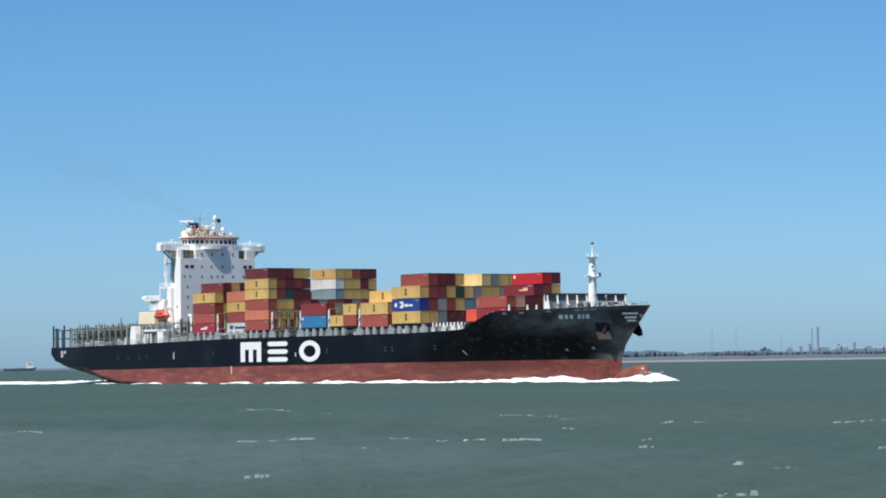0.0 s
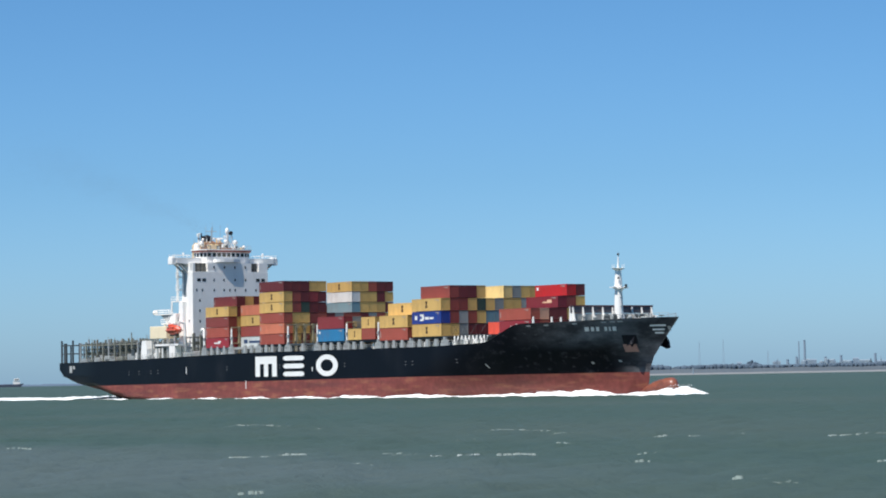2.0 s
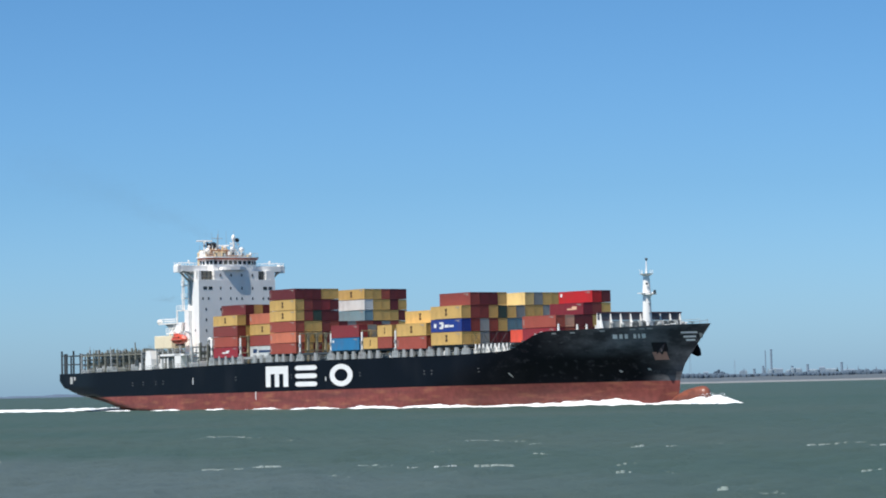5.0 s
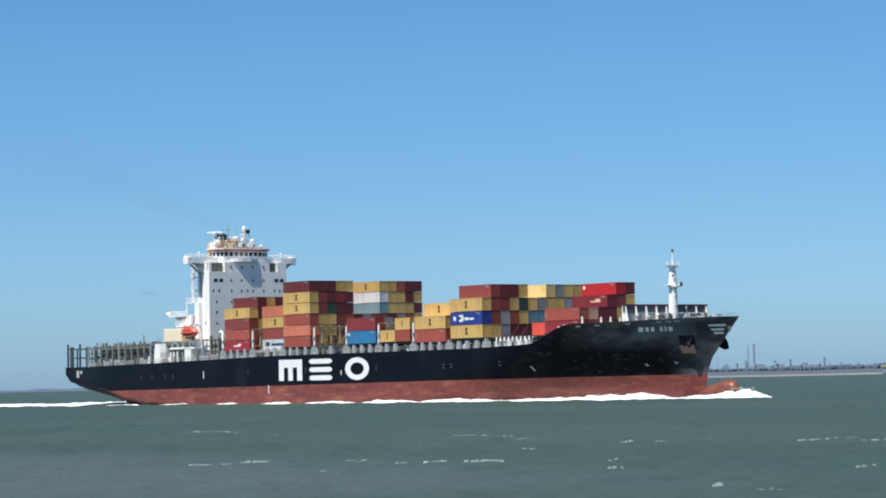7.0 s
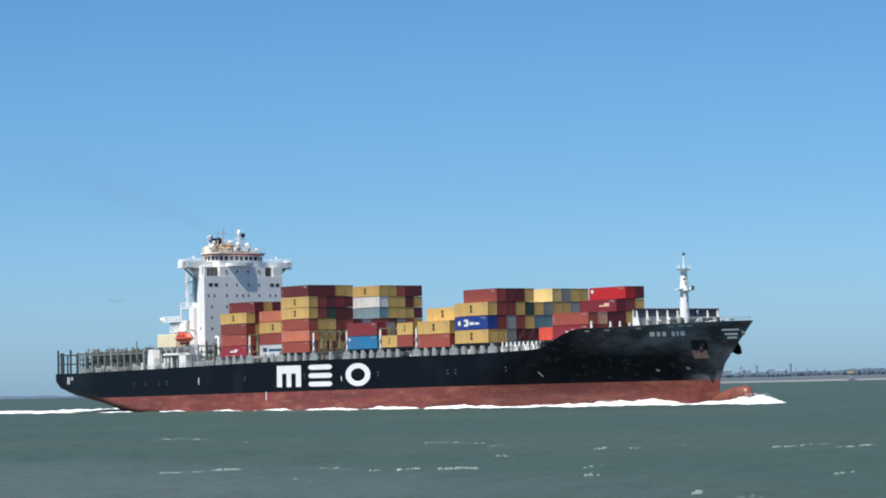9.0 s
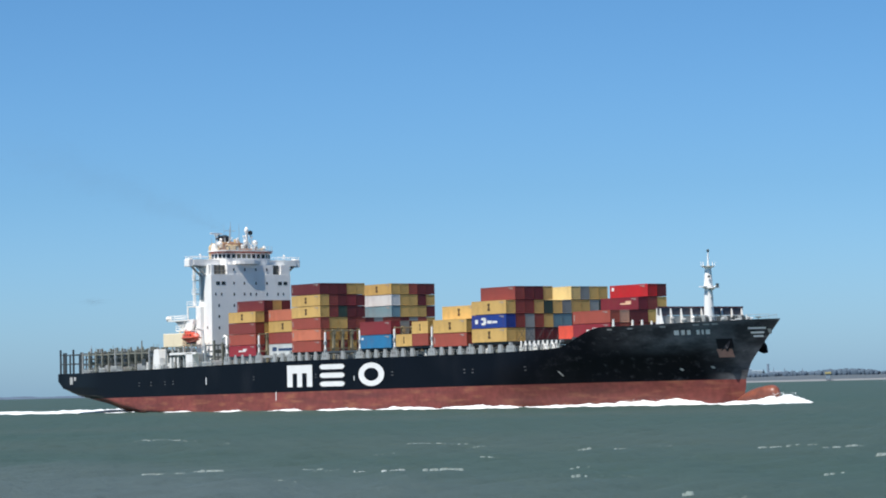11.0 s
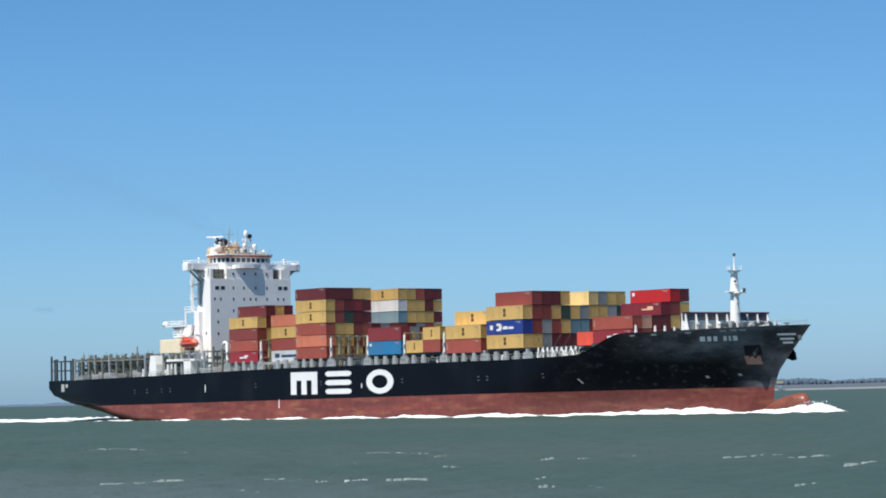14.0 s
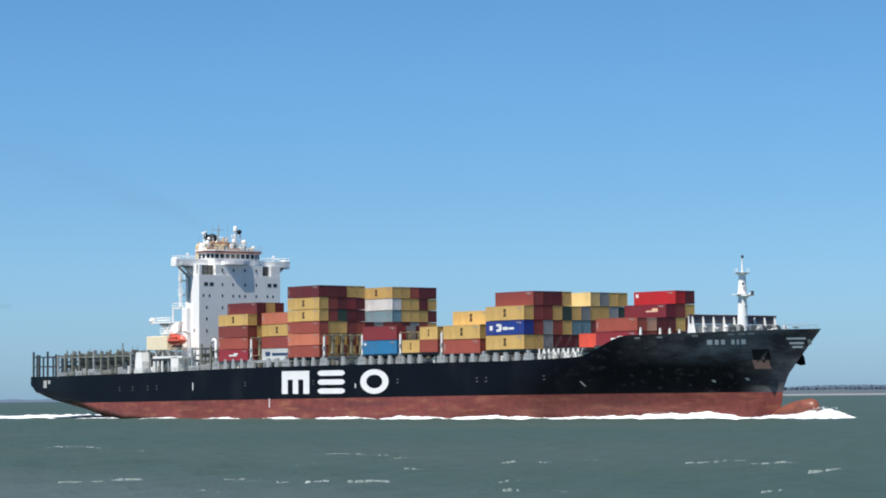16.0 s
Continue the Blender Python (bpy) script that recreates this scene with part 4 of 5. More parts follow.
def build_stern():
    """Empty lashing bays abaft the bridge house, and the dark frame over the transom."""
    rng = random.Random(8)
    for x in (12.8, 16.4, 20.0, 23.4, 26.9, 30.4, 34.0, 37.5, 41.0, 44.5, 48.0, 75.5, 79.5, 83.5):
        z0, top = deck_z(x), 15.6 if x < 60 else 16.4
        bm = bmesh.new()
        for k in range(13):
            y = -15.3 + k * 2.55
            h = top + rng.uniform(-0.7, 0.6)
            box(bm, x - 0.22, x + 0.22, y - 0.2, y + 0.2, z0 - 0.2, h)
            if rng.random() < 0.3:
                bar(bm, (x, y, h - 0.1), (x, y, h + rng.uniform(0.3, 1.1)), 0.07, sides=4)
            if rng.random() < 0.55 and k < 12:
                bar(bm, (x, y + 0.2, z0 + 0.3), (x, y + 2.4, z0 + rng.uniform(2.2, 4.2)), 0.1, sides=4)
            if rng.random() < 0.6:
                box(bm, x - 0.1, x + 0.1, y + 0.9, y + 1.2, z0 - 0.2, h - rng.uniform(0.4, 2.0))
        for z in (z0 + 1.9, z0 + 3.4, top - 0.9):
            box(bm, x - 0.35, x + 0.35, -15.4, 15.4, z, z + 0.3)
        for k in range(12):
            if rng.random() < 0.5:
                y = -15.3 + k * 2.55
                zz = z0 + rng.choice((0.2, 1.9, 3.0))
                box(bm, x - 0.12, x + 0.12, y + 0.3, y + 2.2, zz, zz + rng.uniform(0.6, 1.5))
        fr = part("lashing_frame", bm, FRAME_OLIVE if int(x) % 3 else DECK_GREY, ship, "olive-grey empty lashing frame")
        for y in (-12.6, -7.6, -2.4, 2.6):
            part("frame_box", boxes([(x - 0.5, x + 0.5, y - 0.9, y + 0.9, z0 - 0.1, z0 + rng.uniform(1.0, 1.8))]), DECK_GREY, fr)
    for x, l, h, m in ((15.5, 4.0, 1.2, DECK_GREY), (23.5, 3.4, 1.7, DECK_GREY), (29.8, 3.0, 2.3, DECK_GREY), (37.0, 4.5, 1.5, FRAME_OLIVE), (44.2, 4.2, 2.6, DECK_GREY), (31.5, 5.5, 1.0, DECK_GREY), (76.5, 5.0, 1.6, DECK_GREY), (81.5, 4.0, 2.0, DECK_GREY)):
        part("deck_locker", boxes([(x - l / 2, x + l / 2, -15.6, -13.8, deck_z(x) - 0.2, deck_z(x) + 0.62 * h)], 0.08), m, ship)
    for y in (-15.2, -10.2, -5.1, 0.0, 5.1):
        part("guide_beam", boxes([(12.8, 48.0, y - 0.16, y + 0.16, 14.3, 14.6)]), FRAME_OLIVE, ship)
    for k in range(54):
        x = rng.uniform(13, 62)
        y = -rng.choice((15.0, 14.6, 13.0, 10.5, 8.0))
        z = deck_z(x)
        if k % 3 == 0:
            bm = bar(bmesh.new(), (x, y, z - 0.1), (x, y, z + rng.uniform(0.8, 1.9)), rng.uniform(0.25, 0.5), sides=8)
            part("deck_vent", bm, rng.choice((SHIP_WHITE, DECK_GREY)), ship)
        else:
            l, h = rng.uniform(0.3, 1.1), rng.uniform(0.4, 1.8)
            part("deck_box", boxes([(x - l, x + l, y - 0.5, y + 0.5, z - 0.1, z + h)], 0.06), rng.choice((DECK_GREY, DECK_GREY, SHIP_WHITE, STEEL_DARK, FRAME_OLIVE)), ship)
    # dark gear and openings deep between the frames
    for k in range(26):
        x, y = rng.uniform(13.5, 49), rng.uniform(-13.5, 6)
        l, h = rng.uniform(0.5, 1.4), rng.uniform(1.2, 3.6)
        part("deck_gear", boxes([(x - l, x + l, y - 0.7, y + 0.7, deck_z(x) - 0.1, deck_z(x) + h)], 0.08), rng.choice((STEEL_DARK, STEEL_DARK, DECK_GREEN, FRAME_OLIVE)), ship)
    part("winch_opening", boxes([(44.6, 46.6, -15.64, -15.5, 11.2, 12.9)]), STEEL_DARK, ship)
    dark = bmesh.new()
    for sgn in (-1, 1):
        for x in (-1.6, 0.2, 1.4, 5.6, 9.8):
            box(dark, x - 0.2, x + 0.2, sgn * 14.2 - 0.2, sgn * 14.2 + 0.2, 9.5, 15.3 + (0.8 if x in (-1.6, 5.6) else 0))
        for z in (12.2, 14.6):
            box(dark, -1.7, 10.0, sgn * 14.2 - 0.14, sgn * 14.2 + 0.14, z, z + 0.25)
    for k in range(1, 10):
        y = -14.2 + k * 2.84
        box(dark, -1.75, -1.45, y - 0.18, y + 0.18, 9.5, 14.8)
    for z in (12.2, 14.6):
        box(dark, -1.75, -1.45, -14.2, 14.2, z, z + 0.25)
    part("stern_frame", dark, STEEL_DARK, ship, "dark steel frame over the transom")
    part("stern_plate", boxes([(0.25, 1.35, -14.32, -14.0, 9.5, 14.4)]), STEEL_DARK, ship)
    part("tall_post", bar(bmesh.new(), (44.0, -15.2, 10), (44.0, -15.2, 17.6), 0.16), FRAME_OLIVE, ship)
    # pale worn patch with the port of registry, as plain bars
    for x0, x1, z0, z1 in ((4.6, 6.4, 6.9, 8.8), (7.2, 8.6, 7.9, 8.8)):
        hull_patch("worn_patch", x0, x1, z0, z1, LETTER_WORN, hull)


def hull_patch(name, x0, x1, z0, z1, mat, parent, lean=0.0, proud=0.03, n=8, label=""):
    """A thin plate that follows the starboard shell; lean shifts its top forward."""
    verts, faces = [], []
    for off in (proud, -0.05):
        for i in range(n + 1):
            for k in range(3):
                z = z0 + (z1 - z0) * k / 2
                x = x0 + (x1 - x0) * i / n + lean * k / 2
                verts.append((x, -half_breadth(min(x, stem_x(z)), z) - off, z))
    m = 3 * (n + 1)
    for i in range(n):
        for k in range(2):
            a = i * 3 + k
            faces.append((a, a + 3, a + 4, a + 1))
            faces.append((m + a, m + a + 1, m + a + 4, m + a + 3))
    for i in range(n):
        for a in (i * 3, i * 3 + 2):
            faces.append((a, a + 3, m + a + 3, m + a))
    for k in range(2):
        for a in (k, 3 * n + k):
            faces.append((a, a + 1, m + a + 1, m + a))
    return hang(name, mesh_of(name, verts, faces, mat), parent, label)


build_stern()


# ---- painted marks on the shell ----
def build_hull_marks():
    # owner's mark amidships as plain white shapes: a slotted block, three bars, a ring
    y0, y1 = -16.13, -16.0
    z0, z1 = 5.0, 10.05
    pts = [(113.8, z0), (113.8, z1), (124.5, z1), (124.5, z0), (122.2, z0), (122.2, z1 - 1.9), (120.2, z1 - 1.9), (120.2, z0), (118.1, z0), (118.1, z1 - 1.9), (116.1, z1 - 1.9), (116.1, z0)]
    part("white_block", prism(bmesh.new(), pts, "y", y0, y1), LETTER_WHITE, hull, "white painted slotted block")
    for a, b in ((z0, z0 + 1.15), (z0 + 1.95, z0 + 3.1), (z0 + 3.9, z1)):
        bm = prism(bmesh.new(), [(128.6, a), (137.0, a), (137.9, a + 0.4), (137.9, b - 0.4), (137.0, b), (128.6, b), (127.7, b - 0.4), (127.7, a + 0.4)], "y", y0, y1)
        part("white_bar", bm, LETTER_WHITE, hull, "white painted bar")
    cx, cz, n = 148.7, (z0 + z1) / 2, 28
    bm = bmesh.new()
    rings = [[bm.verts.new((cx + rx * math.cos(2 * math.pi * i / n), y, cz + rz * math.sin(2 * math.pi * i / n))) for i in range(n)] for rx, rz, y in ((5.1, 2.62, y1), (5.1, 2.62, y0), (2.9, 1.45, y0), (2.9, 1.45, y1))]
    for p, q in zip(rings, rings[1:] + rings[:1]):
        for i in range(n):
            j = (i + 1) % n
            bm.faces.new((p[i], p[j], q[j], q[i]))
    part("white_ring", bm, LETTER_WHITE, hull, "white painted ring")
    # the name at the bow as plain bars
    for x0, x1 in ((245.2, 246.2), (246.7, 247.4), (247.9, 248.6), (249.8, 250.4), (250.8, 251.2), (251.6, 252.4)):
        hull_patch("name_bar", x0, x1, 13.65, 14.55, MARK_WHITE, hull, 0.35, n=3)
    # three stripes by the stem
    for x0, x1, z in ((259.7, 262.6, 14.6), (259.75, 261.9, 13.75), (259.85, 261.4, 13.05)):
        hull_patch("bow_stripe", x0, x1, z - 0.2, z + 0.16, LETTER_WHITE, hull, 0.12, n=6)
    hull_patch("bow_badge", 262.5, 263.0, 13.4, 14.4, LETTER_WORN, hull, 0.3, n=2)
    # hawse pipe with its rust-streaked bolster
    hull_patch("hawse_pocket", 252.5, 255.5, 10.9, 12.7, BLACK, hull, 0.5, 0.05)
    hull_patch("hawse_pocket", 252.5, 253.4, 10.4, 11.8, BLACK, hull, 0.4, 0.04)
    hull_patch("rust_bolster", 251.9, 254.7, 9.1, 10.7, material("bolster_rust", (0.42, 0.23, 0.18), 0.7, vary=0.3), hull, 0.3, 0.08)
    for x, z in ((243.3, 6.9), (249.8, 7.2)):
        hull_patch("white_mark", x - 0.3, x + 0.3, z - 0.22, z + 0.22, LETTER_WORN, hull, -0.2, n=2)
    hull_patch("white_mark", 214.9, 215.3, 6.1, 7.1, LETTER_WORN, hull, -0.9, n=2)
    for x, z0, z1 in ((108.8, 2.0, 4.0), (77.0, 6.0, 7.8), (141.8, 6.2, 7.2)):
        hull_patch("draught_mark", x - 0.16, x + 0.16, z0, z1, LETTER_WHITE, hull, n=1)
    for x in (44, 50, 57, 61, 99, 126, 157, 184, 187, 205):
        hull_patch("side_mark", x - 0.3, x + 0.3, deck_z(x) - 4.1, deck_z(x) - 3.9, SIDE_PALE, hull, n=1)
        hull_patch("side_mark", x - 0.3, x + 0.3, deck_z(x) - 3.4, deck_z(x) - 3.2, SIDE_PALE, hull, n=1)
    for x in (231, 236, 243.5, 250.5, 252.5, 254.2):
        hull_patch("fairlead", x - 0.6, x + 0.6, deck_z(x) - 0.75, deck_z(x) - 0.45, DECK_GREY, hull, n=2)
    # port and starboard anchors
    for sgn in (-1, 1):
        y = sgn * (half_breadth(254.5, 11.2) + 0.5)
        bm = bmesh.new()
        bar(bm, (253.6, y - sgn * 0.6, 12.4), (254.8, y - sgn * 0.1, 10.6), 0.28)
        fluke = [(253.2, 12.5), (255.0, 12.9), (256.4, 11.2), (256.7, 9.9), (255.8, 9.7), (253.4, 10.5)]
        if sgn < 0:
            fluke = [(252.4, 12.6), (253.3, 11.6), (253.9, 12.9), (254.5, 11.7), (255.8, 12.5), (255.1, 10.9), (254.6, 10.2), (253.9, 10.8), (252.9, 10.3), (252.9, 11.3)]
        prism(bm, fluke, "y", *((y + 0.45, y + 0.1) if sgn < 0 else (y + 0.1, y + 0.6)))
        part("anchor", bm, BLACK, ship, "dark stowed stockless anchor")


build_hull_marks()


# ---- forecastle ----
def build_forecastle():
    deck = 15.0
    bw = part("breakwater", boxes([(241.9, 242.15, -10.6, 11.2, deck - 0.2, 17.6)]), DECK_GREY, ship, "grey and maroon breakwater across the forecastle")
    part("top_strake", boxes([(241.8, 242.2, -10.8, 11.3, 17.7, 19.15)]), SLATE_PLATE, bw, "dark slate upper strake")
    part("top_cap", boxes([(241.7, 242.3, -10.9, 11.4, 19.15, 19.4)]), MAROON_PLATE, bw, "maroon top edge")
    for k in range(9):
        y = -10.4 + k * 2.66
        part("bracket", prism(bmesh.new(), [(242.2, deck - 0.1), (243.5, deck - 0.1), (242.8, 17.2), (242.4, 19.0), (242.2, 19.0)], "y", y - 0.1, y + 0.1), SHIP_WHITE, bw, "white stiffening bracket")
    # foremast
    mast = part("foremast", bar(bmesh.new(), (244.9, 0, deck - 0.2), (244.9, 0, 23.4), 1.12, 0.78, 20), SHIP_WHITE, ship, "white tapered foremast")
    part("upper_mast", bar(bmesh.new(), (244.9, 0, 23.4), (244.9, 0, 27.0), 0.9, 0.62, 20), SHIP_WHITE, mast)
    part("lamp_platform", boxes([(244.2, 247.2, -0.9, 0.9, 22.9, 23.15), (243.9, 245.6, -1.7, 1.6, 23.15, 23.3)]), SHIP_WHITE, mast)
    part("lamp_arm", bar(bmesh.new(), (245.0, 0, 22.0), (247.4, 0, 23.4), 0.2), SHIP_WHITE, mast)
    part("lamp", bar(bmesh.new(), (247.6, 0, 23.1), (247.6, 0, 23.8), 0.3), STEEL_DARK, mast)
    part("top_platform", bar(bmesh.new(), (244.9, 0, 26.9), (244.9, 0, 27.35), 0.75, 1.5, 14), SHIP_WHITE, mast)
    for z in (17.0, 19.0, 21.0):
        part("mast_rung", boxes([(245.75, 246.05, -0.3, 0.3, z, z + 0.12)]), DECK_GREY, mast)
    part("mast_lamp", ball(bmesh.new(), (245.9, -0.7, 25.2), 0.26, seg=8), STEEL_DARK, mast)
    bm = bmesh.new()
    for k in range(8):
        a = k * math.pi / 4
        bar(bm, (244.9 + 1.35 * math.cos(a), 1.35 * math.sin(a), 27.3), (244.9 + 1.35 * math.cos(a), 1.35 * math.sin(a), 28.2), 0.05, sides=4)
    part("top_rail", bm, SHIP_WHITE, mast)
    part("top_pole", bar(bmesh.new(), (244.9, 0, 27.3), (245.0, 0, 30.3), 0.2, 0.1), SHIP_WHITE, mast)
    part("top_light", ball(bmesh.new(), (245.0, 0, 30.4), 0.3), STEEL_DARK, mast)
    # windlasses and small gear
    for y in (-4.6, 1.2, 5.0):
        wl = part("windlass", boxes([(246.6, 249.2, y - 1.5, y + 1.5, deck - 0.1, deck + 1.1)], 0.1), FRAME_OLIVE, ship, "olive-grey anchor windlass")
        for dy in (-1.0, 0.0, 1.0):
            bm = bmesh.new()
            bar(bm, (248, y + dy - 0.16, deck + 1.5), (248, y + dy + 0.16, deck + 1.5), 0.95, sides=18)
            part("drum_flange", bm, STEEL_DARK if dy else DECK_GREY, wl)
    for x, y, h, r in ((243.8, -8.5, 1.9, 0.35), (244.5, -6.2, 1.6, 0.4), (244, -3.4, 2.1, 0.3), (245.8, 3.2, 1.7, 0.4), (246.5, 7.5, 2.0, 0.35), (250.8, -1.5, 1.6, 0.4), (252.5, 3.5, 1.7, 0.35), (256, 0, 2.2, 0.12)):
        bm = bar(bmesh.new(), (x, y, deck - 0.1), (x, y, deck + h), r)
        ball(bm, (x, y, deck + h), r * 1.25)
        part("mushroom_vent", bm, DECK_GREY if r > 0.33 else SHIP_WHITE, ship)
    # mooring gear: rollers, pipes and rails across the forecastle
    rng = random.Random(19)
    for k in range(30):
        x, y = rng.uniform(243.2, 257.5), rng.uniform(-6.5, 6.5)
        if abs(y) > half_breadth(x, 15.0) - 0.8:
            continue
        h, lean = rng.uniform(0.7, 1.9), rng.uniform(-0.7, 0.7)
        bm = bar(bmesh.new(), (x, y, deck - 0.1), (x + lean, y + rng.uniform(-0.4, 0.4), deck + h), rng.uniform(0.08, 0.2), sides=6)
        if k % 2:
            bar(bm, (x + lean, y - 0.7, deck + h), (x + lean, y + 0.7, deck + h), 0.11, sides=6)
        part("mooring_fitting", bm, rng.choice((SHIP_WHITE, DECK_GREY, DECK_GREY, STEEL_DARK, FRAME_OLIVE)), ship)
    # lashing posts round the foremost stack
    for y, h in ((-11.0, 17.3), (-6.0, 17.2), (-3.5, 17.2), (-1.0, 17.0), (4.0, 17.4)):
        part("lashing_post", prism(bmesh.new(), [(227.9, 14.9), (228.6, 14.9), (228.4, h), (228.15, h)], "y", y - 0.14, y + 0.14), SHIP_WHITE, ship, "white lashing post")
    for y in (-11.4,):
        part("lashing_post", prism(bmesh.new(), [(241.3, 14.9), (242.7, 14.9), (242.2, 17.4), (241.9, 19.2), (241.6, 19.2)], "y", y + 0.6, y + 0.85), SHIP_WHITE, ship, "white lashing post")
    # stem rail
    bm = bmesh.new()
    xs = [250, 252, 254, 256, 258, 260, 262, 263.6]
    for sgn in (-1, 1):
        pts = [(x, sgn * max(0.1, half_breadth(level_x(x, 15.9), 15.9) - 0.3), deck_z(x)) for x in xs]
        for x, y, z in pts:
            bar(bm, (x, y, z - 0.8), (x, y, z + 0.9), 0.045, sides=4)
        for p, q in zip(pts, pts[1:]):
            bar(bm, (p[0], p[1], p[2] + 0.9), (q[0], q[1], q[2] + 0.9), 0.04, sides=4)
    tagged(part("stem_rail", bm, DECK_GREY, ship, "thin grey rail at the stem"), kind="stuff")


build_forecastle()


# ---- foam that runs with the ship ----
def foam_material():
    m = material("sea_foam", (0.80, 0.83, 0.84), 0.8, vary=0.08, scale=0.8, fine=4, bump=0.5)
    return m


FOAM = foam_material()


def foam_strip(name, rows, seed, label, step=0.8, across=9, floor=-0.25, rough=1.0, spiky=0.0):
    """A lumpy bank of foam along rows of (x, y, half width, height), with ragged edges."""
    rows = sorted(rows)
    xs = [r[0] for r in rows]
    n = int((xs[-1] - xs[0]) / step)
    verts, faces = [], []
    for i in range(n + 1):
        x = xs[0] + (xs[-1] - xs[0]) * i / n
        y, w, h = (float(np.interp(x, xs, [r[k] for r in rows])) for k in (1, 2, 3))
        w *= 0.75 + 0.6 * abs(noise.noise((x * 0.23, seed, 1.7)))
        for k in range(across):
            u = -1 + 2 * k / (across - 1)
            lump = 0.72 + rough * (0.42 * noise.noise((x * 0.3, u * 1.3 + seed, 0.3)) + 0.3 * noise.noise((x * 1.3, u * 3.1, seed)) + 0.2 * noise.noise((x * 3.1, u * 7.0, seed)) + spiky * abs(noise.noise((x * 4.7, u * 9.0, seed + 4))))
            z = floor + (h - floor) * max(0.0, 1 - abs(u) ** 1.7) ** 0.8 * max(0.05, lump)
            verts.append((x + 0.5 * noise.noise((x, u, seed + 9)), y + u * w, z if abs(u) < 0.999 else floor))
    for i in range(n):
        for k in range(across - 1):
            a = i * across + k
            faces.append((a, a + across, a + across + 1, a + 1))
    ob = new(name, mesh_of(name, verts, faces, FOAM, True))
    tagged(ob, label, "foam", kind="stuff")
    return afloat(ob, level=True)


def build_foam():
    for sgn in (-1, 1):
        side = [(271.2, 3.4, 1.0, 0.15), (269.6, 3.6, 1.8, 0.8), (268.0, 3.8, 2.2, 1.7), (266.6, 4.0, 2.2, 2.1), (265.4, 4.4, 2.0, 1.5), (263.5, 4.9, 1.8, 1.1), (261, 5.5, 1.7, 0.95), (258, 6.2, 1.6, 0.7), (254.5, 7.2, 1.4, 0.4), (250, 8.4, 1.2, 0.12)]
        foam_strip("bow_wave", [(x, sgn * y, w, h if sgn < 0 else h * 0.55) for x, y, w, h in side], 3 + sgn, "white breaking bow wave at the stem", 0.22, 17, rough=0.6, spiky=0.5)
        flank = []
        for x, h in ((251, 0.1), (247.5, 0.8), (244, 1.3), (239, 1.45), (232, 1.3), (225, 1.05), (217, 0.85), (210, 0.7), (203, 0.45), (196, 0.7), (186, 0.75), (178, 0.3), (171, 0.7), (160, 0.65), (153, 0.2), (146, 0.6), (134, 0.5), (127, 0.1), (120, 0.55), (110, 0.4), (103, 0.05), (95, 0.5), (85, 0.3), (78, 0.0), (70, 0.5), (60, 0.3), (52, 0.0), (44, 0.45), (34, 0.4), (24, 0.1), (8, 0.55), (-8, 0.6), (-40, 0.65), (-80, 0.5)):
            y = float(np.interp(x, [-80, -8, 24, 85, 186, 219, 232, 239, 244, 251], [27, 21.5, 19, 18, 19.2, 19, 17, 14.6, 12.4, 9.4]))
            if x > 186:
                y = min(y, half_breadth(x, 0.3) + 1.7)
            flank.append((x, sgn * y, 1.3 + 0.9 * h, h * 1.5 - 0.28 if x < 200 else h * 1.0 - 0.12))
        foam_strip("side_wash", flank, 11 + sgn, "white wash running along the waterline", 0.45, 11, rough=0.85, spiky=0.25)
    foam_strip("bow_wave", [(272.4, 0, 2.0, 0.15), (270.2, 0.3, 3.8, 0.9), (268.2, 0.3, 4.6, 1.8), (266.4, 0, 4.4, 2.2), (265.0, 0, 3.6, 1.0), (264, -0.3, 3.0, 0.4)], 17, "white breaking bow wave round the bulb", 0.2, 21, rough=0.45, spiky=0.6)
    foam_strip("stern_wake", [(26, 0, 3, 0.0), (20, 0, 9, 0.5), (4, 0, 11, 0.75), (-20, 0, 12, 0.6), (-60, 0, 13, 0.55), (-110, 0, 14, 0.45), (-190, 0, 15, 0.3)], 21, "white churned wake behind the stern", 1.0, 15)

    # spray thrown up round the bulb and off the shoulder wave
    rng = random.Random(77)
    verts, faces = [], []
    for x0, x1, y0, y1, top, count in ((267.2, 270.8, -5.5, 1.5, 0.6, 150), (267.2, 268.9, -4.5, -1.0, 1.1, 60), (234, 246, -16.0, -13.0, 0.45, 90)):
        for _ in range(count):
            x, y, r = rng.uniform(x0, x1), rng.uniform(y0, y1), rng.uniform(0.03, 0.09)
            base = 1.9 * (1 - (x - x0) / (x1 - x0)) if x0 > 250 else 0.9
            c, k = Vector((x, y, max(0.4, base) + top * rng.random() ** 2.2)), len(verts)
            for d in ((1, 0, -0.6), (-0.6, 0.8, -0.6), (-0.6, -0.8, -0.6), (0, 0, 1)):
                verts.append(tuple(c + Vector(d) * r * rng.uniform(0.7, 1.3)))
            faces += [(k, k + 1, k + 3), (k + 1, k + 2, k + 3), (k + 2, k, k + 3), (k, k + 2, k + 1)]
    ob = new("spray", mesh_of("spray", verts, faces, FOAM))
    tagged(ob, "white droplets of spray over the bow wave", "spray", kind="stuff")
    afloat(ob, level=True)


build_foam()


# ---- exhaust haze ----
SOOT = material("soot", (0.10, 0.10, 0.105), 0.9, gloss=0.0, vary=0.2)


